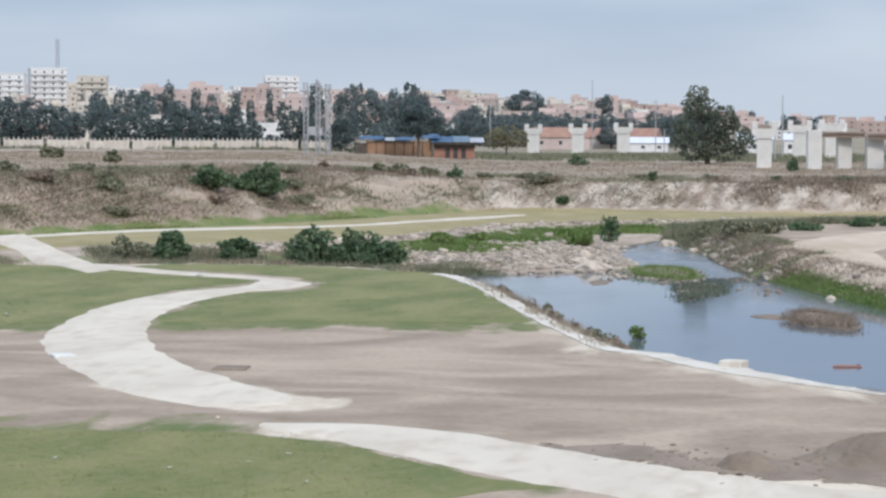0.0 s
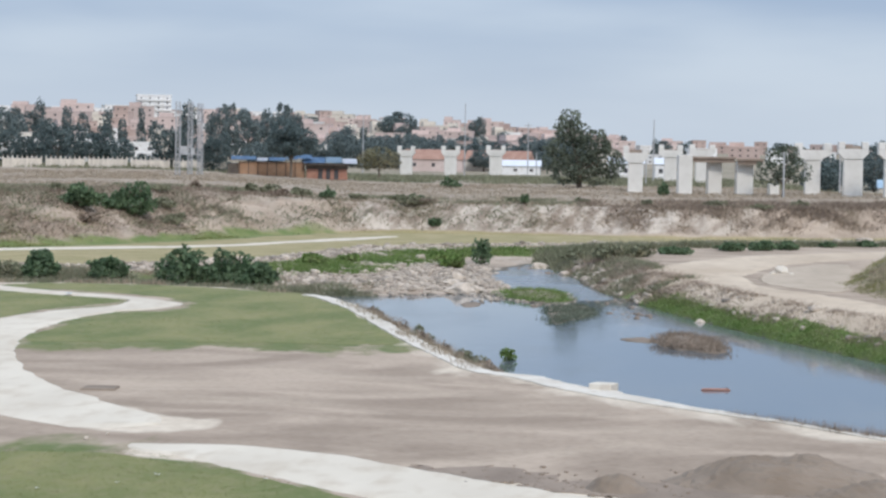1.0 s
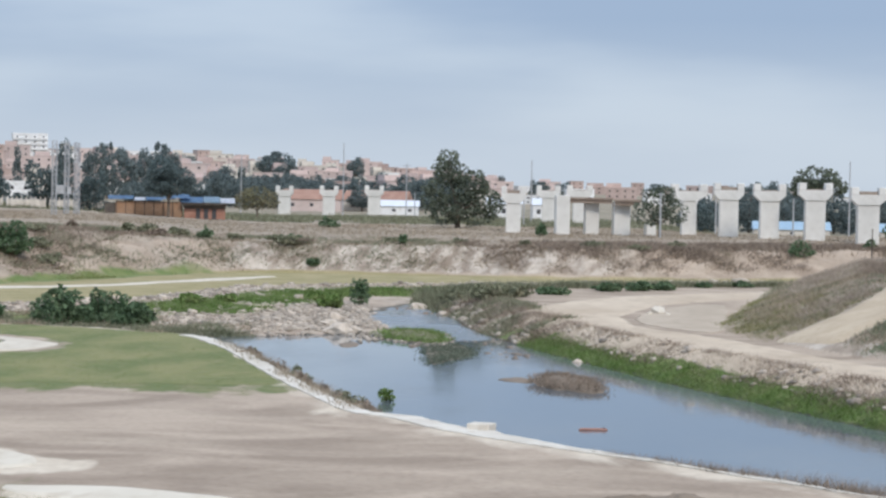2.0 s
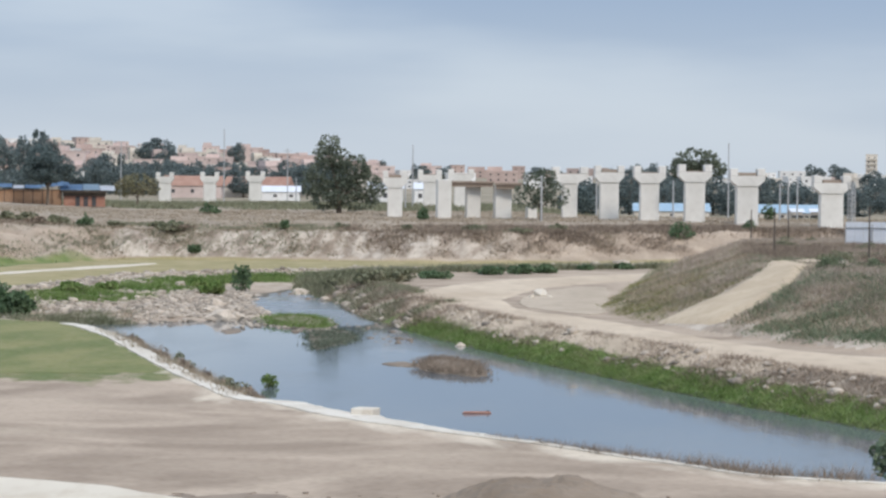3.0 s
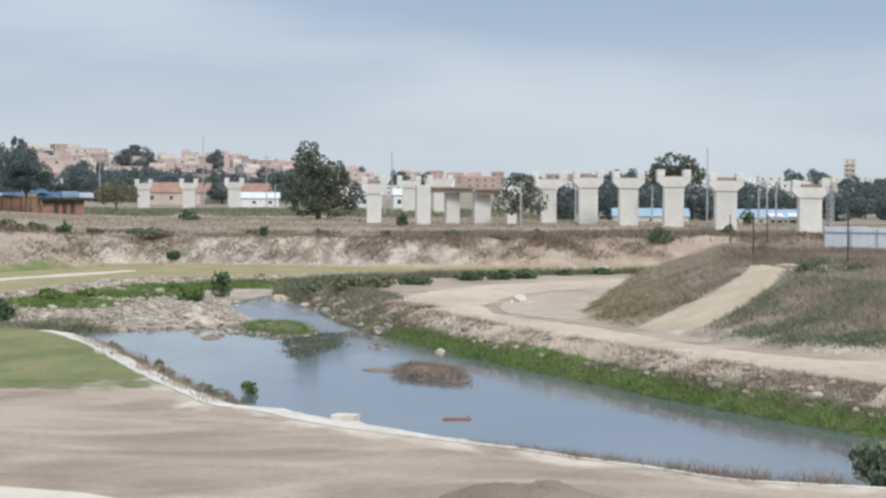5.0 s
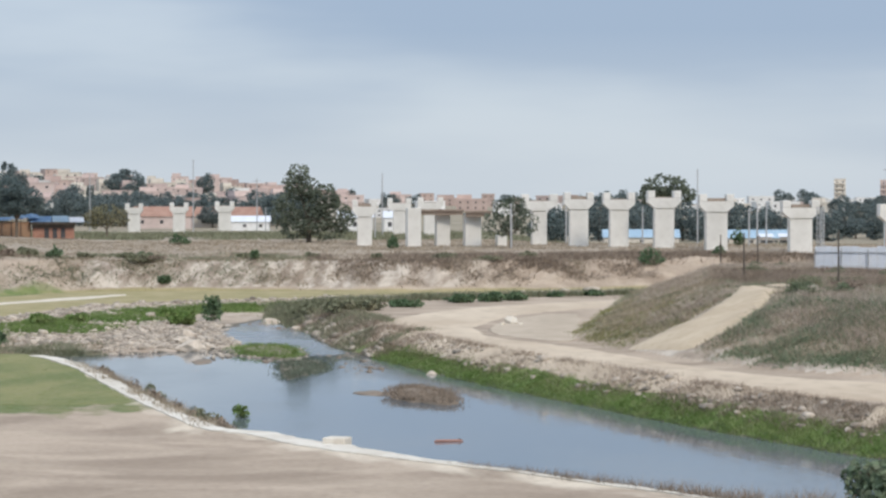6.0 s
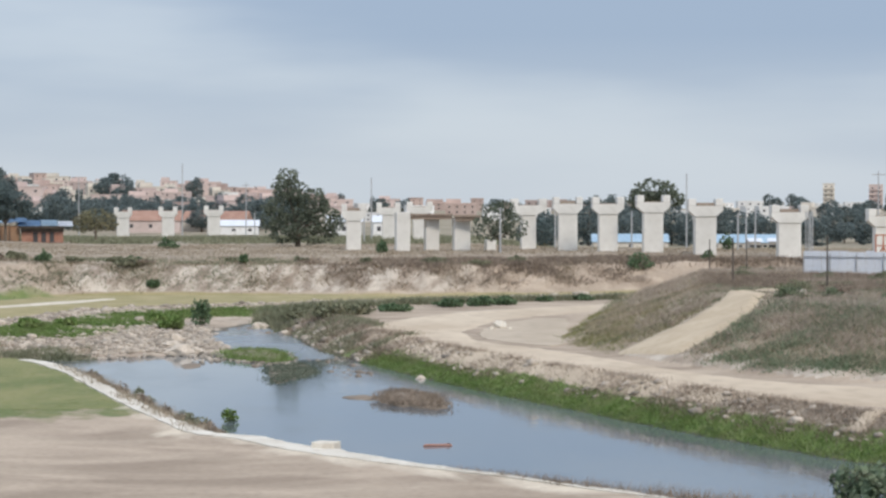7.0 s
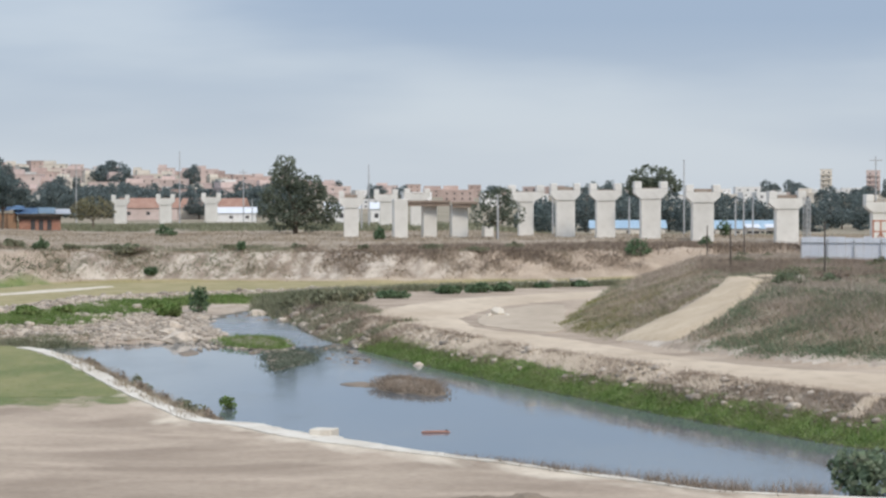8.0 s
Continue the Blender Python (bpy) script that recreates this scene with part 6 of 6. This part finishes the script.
# ---- the shelter with the blue roofs ----
def shelter():
    """A boarded yard wall with patched sheet roofs, and a brick kiosk under a deep dark eave."""
    x0, y0 = -95.2, 536.6
    z = height_at(x0, y0)
    ob = thing("shelter", pose(x0, y0, z, 0, 0, math.degrees(math.atan2(-x0, y0))), "orange boarded yard wall with patched blue sheet roofs", "shelter")
    for i in range(26):
        a = -11.2 + i * 0.58
        part("board", boxed(a, a + 0.55, -2.5 - 0.03 * (i % 2), -2.38, -0.5, 3.15 + 0.12 * math.sin(i * 2.1)), M_ORANGE, ob)
    # the end wall's shadow is put into its colour, with the dark post wood
    part("end_wall", boxed(-13.6, -11.3, -2.2, 2.4, -0.5, 2.9), M_WOODP, ob, "end wall with its shade painted dark")
    part("back_wall", boxed(-11.2, 3.9, 2.2, 2.4, -0.5, 3.3), M_ORANGE, ob)
    for i in range(8):
        c = -11.0 + i * 2.1
        part("post", boxed(c - 0.09, c + 0.09, -2.68, -2.55, -0.5, 3.5), M_WOODP, ob)
    def sheet(a, b, z0, z1, m, near=-3.4, far=2.6):
        bm = bmesh.new()
        n = max(4, int((b - a) / 0.35))
        rows = [[bm.verts.new((a + (b - a) * i / n, yy, zz + 0.04 * (i % 2))) for i in range(n + 1)] for yy, zz in ((near, z0), (far, z1))]
        for i in range(n):
            bm.faces.new((rows[0][i], rows[0][i + 1], rows[1][i + 1], rows[1][i]))
        bmesh.ops.solidify(bm, geom=bm.faces[:], thickness=-0.10)
        part("roof_sheet", bm, m, ob)
    for a, b, z0, z1, m in ((-12.9, -7.2, 3.75, 4.55, M_BLUE), (-7.0, -4.6, 3.5, 4.2, M_TIN), (-4.4, -0.6, 3.6, 4.3, M_BLUE), (-0.5, 2.2, 3.9, 4.7, M_PALEBLUE), (1.2, 5.4, 4.1, 5.1, M_BLUE)):
        sheet(a, b, z0, z1, m)
    kiosk = thing("kiosk", pose(x0, y0, z, 0, 0, math.degrees(math.atan2(-x0, y0))), "red brick kiosk under a blue-grey sheet roof", "kiosk")
    wall = part("wall", boxed(4.2, 13.4, -2.6, 2.2, -0.5, 2.9), M_BRICKRED, kiosk)
    part("eave", boxed(3.8, 13.9, -4.2, 2.6, 2.75, 3.15), M_WOODP, kiosk, "deep dark timber eave")
    # shadow below the eave, painted as a dark strip across the upper wall
    part("eave_shade", boxed(4.0, 13.5, -2.75, -2.62, 1.85, 2.75), M_WOODP, kiosk, "dark strip painted as shade under the eave")
    for c in (7.3, 9.1, 10.9):
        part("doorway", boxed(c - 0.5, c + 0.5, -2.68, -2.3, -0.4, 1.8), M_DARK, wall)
    for a, b, z0, z1, m in ((3.4, 8.4, 3.25, 4.5, M_BLUE), (8.5, 12.2, 3.3, 4.6, M_PALEBLUE), (12.3, 15.6, 3.2, 4.3, M_TIN)):
        bm = bmesh.new()
        v = [bm.verts.new(p) for p in ((a, -4.5, z0), (b, -4.5, z0), (b, 2.8, z1), (a, 2.8, z1))]
        bm.faces.new(v)
        bmesh.ops.solidify(bm, geom=bm.faces[:], thickness=-0.12)
        part("roof_sheet", bm, m, kiosk)


shelter()


# ---- fence, masts and poles ----
def fence(xy0, xy1, n, tall):
    """Precast fence: pointed posts with panels between them."""
    ob = thing("fence", Matrix(), "long weathered cream precast fence with pointed posts", "fence")
    a, b = Vector((*xy0, 0)), Vector((*xy1, 0))
    ang = math.degrees(math.atan2(b.y - a.y, b.x - a.x))
    step = (b - a).length / n
    bm = bmesh.new()
    box(bm, -0.14, 0.14, -0.14, 0.14, -0.5, tall)
    box(bm, -0.14, 0.14, -0.14, 0.14, tall, tall + 0.45, taper=0.1)
    post = bpy.data.meshes.new("post")
    bm.to_mesh(post)
    bm.free()
    post.materials.append(M_CREAM)
    panel = bpy.data.meshes.new("panel")
    bm = boxed(0.15, step - 0.15, -0.05, 0.05, -0.5, tall * 0.88)
    bm.to_mesh(panel)
    bm.free()
    panel.materials.append(M_CREAM)
    for i in range(n + 1):
        p = a + (b - a) * i / n
        z = height_at(p.x, p.y)
        for nm, me in (("post", post), ("panel", panel)):
            if nm == "panel" and (i == n or i % 9 == 7):
                continue
            o = part(nm, me, None, ob)
            o.matrix_basis = pose(p.x, p.y, z, 0, 0, ang)


fence((-196.1, 519.2), (-110.2, 549.1), 84, 2.3)


def lattice_mast(name, x, y, top, w, label, base=None, seed=0):
    """Four angle legs, rungs and diagonals."""
    z = height_at(x, y) if base is None else base
    h = top - z
    ob = thing(name, pose(x, y, z, 0, 0, 20 + seed * 9), label, "mast")
    for sx in (-1, 1):
        for sy in (-1, 1):
            part("leg", boxed(sx * w - 0.06, sx * w + 0.06, sy * w - 0.06, sy * w + 0.06, -0.3, h), M_STEEL, ob)
    n = min(int(h / (2.2 * w)), 22)
    for i in range(n):
        z0, z1 = h * i / n, h * (i + 1) / n
        for (ax, ay), (bx, by) in (((-w, -w), (w, -w)), ((w, -w), (w, w)), ((w, w), (-w, w)), ((-w, w), (-w, -w))):
            part("diagonal", tube([(ax, ay, z0), (bx, by, z1)], [0.045 * w / 0.42] * 2, 4), M_STEEL, ob)
            part("rung", tube([(ax, ay, z1), (bx, by, z1)], [0.045 * w / 0.42] * 2, 4), M_STEEL, ob)
    return ob


lattice_mast("lattice_mast", -103.2, 458.5, 23.9, 0.42, "grey galvanised lattice mast on the embankment")
lattice_mast("lattice_mast", -105.2, 478.6, 24.3, 0.40, "grey galvanised lattice mast", seed=1)
lattice_mast("lattice_mast", -103.2, 479.0, 24.0, 0.42, "grey galvanised lattice mast with a platform", seed=2)
plat = thing("mast_platform", pose(-103.4, 468.7, 13.6, 0, 0, 12.44), "grey equipment platform between the lattice masts", "platform")
part("floor", boxed(-2.4, 2.4, -0.7, 0.7, 0.0, 0.15), M_STEEL, plat)
part("cabinet", boxed(-1.5, -0.1, -0.5, 0.5, 0.15, 1.7, bevel=0.06), M_STEEL, plat)
part("cabinet", boxed(0.5, 1.3, -0.4, 0.4, 0.15, 1.3, bevel=0.06), M_STEEL, plat)
lattice_mast("lattice_mast", 68.0, 424.6, 15.1, 0.45, "short lattice pylon beside the last pier", seed=3)
lattice_mast("radio_mast", -477.1, 1422.1, 70.2, 0.9, "tall thin radio mast above the town", seed=1)


def pole(x, y, top, r, material, label, arm=0.0):
    z = height_at(x, y)
    h = top - z
    ob = thing("pole", pose(x, y, z, 0, 0, math.degrees(math.atan2(-x, y))), label, "pole")
    part("shaft", tube([(0, 0, -0.4), (0, 0, h * 0.5), (0, 0, h)], [r, r * 0.85, r * 0.65], 8), material, ob)
    if arm:
        part("crossarm", boxed(-arm, arm, -0.08, 0.08, h - 0.9, h - 0.7), material, ob)
    else:
        part("cap", boxed(-r, r, -r, r, h - 0.02, h + 0.06), material, ob)


for x, y, top, arm in ((-71.2, 696.4, 29.3, 0), (-54.3, 718.0, 24.3, 1.2), (-109.4, 752.1, 26.3, 0), (-50.3, 698.2, 15.5, 0), (-14.7, 559.8, 17.1, 0), (-14.4, 619.8, 24.1, 0),
                       (60.5, 556.7, 24.1, 0), (44.4, 518.1, 15.4, 0), (60.7, 466.1, 15.0, 0), (63.6, 475.8, 15.8, 0), (68.1, 495.3, 15.3, 0), (96.6, 510.9, 24.0, 1.4), (26.8, 499.3, 15.3, 0), (13.5, 439.8, 15.8, 0)):
    pole(x, y, top, 0.2, M_STEEL, "slim grey lamp pole without lights" if not arm else "grey power pole with a crossarm", arm)
for x, y, top in ((38.8, 327.7, 11.1), (33.3, 259.9, 12.0), (43.8, 327.1, 11.0), (39.7, 236.7, 12.3)):
    pole(x, y, top, 0.11, M_WOODP, "dark weathered wooden post on the mound")


def tin_wall():
    x0, y0 = 46.8, 296.3
    x1, y1 = 60.6, 287.7
    z = 6.9
    ob = thing("site_fence", pose(x0, y0, z, 0, 0, math.degrees(math.atan2(y1 - y0, x1 - x0))), "pale blue-grey corrugated metal site fence with a thin rail", "fence")
    ln = math.hypot(x1 - x0, y1 - y0)
    n = 14
    tops = random.Random(3)
    for i in range(n):
        a, b = ln * i / n, ln * (i + 1) / n - 0.03
        h = 3.2 + tops.uniform(-0.12, 0.12)
        k = 10
        vs, fs = [], []
        for j in range(k + 1):
            xx = a + (b - a) * j / k
            yy = 0.05 * (j % 2)
            vs += [(xx, yy, -0.8), (xx, yy, h), (xx, yy + 0.03, h), (xx, yy + 0.03, -0.8)]
            if j:
                o = (j - 1) * 4
                fs += [(o, o + 4, o + 5, o + 1), (o + 1, o + 5, o + 6, o + 2), (o + 2, o + 6, o + 7, o + 3)]
        part("sheet", (vs, fs), M_TIN, ob)
    part("rail", boxed(0, ln, -0.12, -0.02, 2.45, 2.53), M_STEEL, ob, "thin steel rail")
    for i in range(0, n + 1, 3):
        part("post", boxed(ln * i / n - 0.06, ln * i / n + 0.06, -0.15, -0.03, -0.6, 2.9), M_STEEL, ob)


tin_wall()


def scaffold():
    x, y = 60.6, 314.2
    z = 8.4
    ob = thing("scaffold_frame", pose(x, y, z, 0, 0, -10), "rust-orange steel frame behind the site fence", "frame")
    w, h = 1.5, 3.6
    for sx in (-1, -0.35, 0.35, 1):
        part("upright", boxed(sx * w - 0.1, sx * w + 0.1, -0.1, 0.1, -2.0, h), M_RUST, ob)
    for zz in (0.1, 2.0, 3.4):
        part("crossbar", boxed(-w, w, -0.16, -0.1, zz, zz + 0.18), M_RUST, ob)
    for a, b in ((-1, -0.35), (0.35, -0.35), (0.35, 1)):
        part("diagonal", tube([(a * w, 0.12, 0.2), (b * w, 0.12, 2.0)], [0.09, 0.09], 5), M_RUST, ob)


scaffold()


# ---- small things by the river ----
def soil_mound(x, y, w, dp, h, seed, label):
    n, k = 64, 22
    vs, fs = [], []
    for i in range(k + 1):
        t = i / k
        for j in range(n):
            a = 2 * math.pi * j / n
            q = t * (1 + 0.18 * noise.noise(Vector((math.cos(a) * 1.5, math.sin(a) * 1.5, seed))))
            px, py = math.cos(a) * q * w / 2, math.sin(a) * q * dp / 2
            pz = h * (1 - t ** 2.6) ** 1.5 * (1 + 0.30 * noise.noise(Vector((px * 0.6, py * 0.6, seed)))) + 0.10 * noise.noise(Vector((px * 3, py * 3, seed + 4))) - (0.15 if i == k else 0)
            vs.append((px, py, pz))
    for i in range(k):
        for j in range(n):
            a, b = i * n + j, i * n + (j + 1) % n
            fs.append((a, a + n, b + n, b))
    ob = part("soil_mound", (vs, fs), M_SOIL)
    ob.matrix_basis = pose(x, y, height_at(x, y), 0, 0, seed * 20)
    tagged(ob, label, "earth mound")


soil_mound(3.6, 97.4, 10.2, 6.5, 1.15, 0.1, "large mound of dug brown soil")
soil_mound(7.2, 95.6, 7.19, 5.0, 0.5, 1.3, "low spread mound of dug brown soil")
soil_mound(-3.4, 94.5, 2.47, 2.8, 0.62, 2.2, "small mound of dug brown soil")


def slab(name, x, y, z, w, d, h, turn, tilt, material, label, category, bevel=0.05):
    ob = part(name, boxed(-w / 2, w / 2, -d / 2, d / 2, -0.1, h, bevel=bevel), material)
    ob.matrix_basis = pose(x, y, z, 0, tilt, turn)
    return tagged(ob, label, category)


slab("outfall_block", -5.7, 134.9, 1.3, 1.34, 1.2, 0.42, -20, 0, M_KERB, "white concrete outfall block on the kerb", "block")
slab("drain_cover", -33.1, 128.4, 1.3, 1.88, 2.0, 0.10, 5, 0, M_SOIL, "flat brown drain cover in the dirt", "cover")
slab("drain_cover", -44.4, 133.1, 1.3, 1.28, 1.6, 0.16, 30, 0, M_CONC, "broken grey slab at the edge of the path", "slab")
ribbon("chute", [(25.4, 146.6), (26.4, 147.3), (28.2, 151.0)], [(26.4, 144.0), (27.4, 145.1), (28.9, 148.4)], 0.15, M_TRACK, "pale concrete drain chute down the green bank", "chute", 4, 20, 0.12, 99)
ribbon("slipway", [(-11.8, 258.8), (-10.3, 262.3), (-8.4, 262.2)], [(-10.2, 252.1), (-8.9, 255.9), (-7.1, 255.7)], 0.12, M_PATH, "pale concrete slipway beside the road", "slipway", 4, 20, 0.1, 97)
flt = thing("floating_barrel", pose(0.7, 149.9, 0.0, 0, 0, 8), "long rusty orange float drifting in the river", "float")
part("hull", tube([(-0.95, 0, 0.03), (-0.8, 0, 0.06), (0.75, 0, 0.06), (0.9, 0, 0.03)], [0.03, 0.09, 0.09, 0.03], 8), M_FLOAT, flt, "", True)
part("float_cap", tube([(0.6, 0, 0.15), (0.72, 0, 0.15)], [0.06, 0.06], 6), M_DARK, flt)


def scrap(x, y, s, seed, label="crumpled white plastic litter on the grass"):
    r = random.Random(seed)
    bm = bmesh.new()
    g = [[bm.verts.new(((i - 1.5) * s / 3, (j - 1.5) * s / 4, r.uniform(0.02, s * 0.35))) for j in range(4)] for i in range(4)]
    for i in range(3):
        for j in range(3):
            bm.faces.new((g[i][j], g[i + 1][j], g[i + 1][j + 1], g[i][j + 1]))
    bmesh.ops.solidify(bm, geom=bm.faces[:], thickness=0.02)
    ob = part("litter", bm, M_LITTER)
    ob.matrix_basis = pose(x, y, height_at(x, y) + 0.08, 0, 0, r.uniform(0, 360))
    tagged(ob, label, "litter", "litter on the lawns")


for n, (x, y, s) in enumerate(((-56.8, 209.0, 0.8), (-58.0, 161.4, 0.6), (-21.9, 94.2, 0.22), (-25.5, 89.4, 0.2), (-30.8, 91.3, 0.2), (-22.9, 91.6, 0.16), (-17.4, 93.9, 0.18), (-19.5, 86.9, 0.16), (-103.1, 331.2, 1.4))):
    scrap(x, y, s, n)

heaps = np.array([(3.4, 97.4), (7.2, 95.6), (-3.4, 94.5), (-6.3, 96.1)])
_r = np.random.default_rng(77)
stuff("soil_clods", stones(heaps[_r.integers(0, 4, 420)] + _r.normal(size=(420, 2)) * (2.6, 1.8), 0.07, 77), M_SOIL, "loose clods of soil round the heaps", "soil")
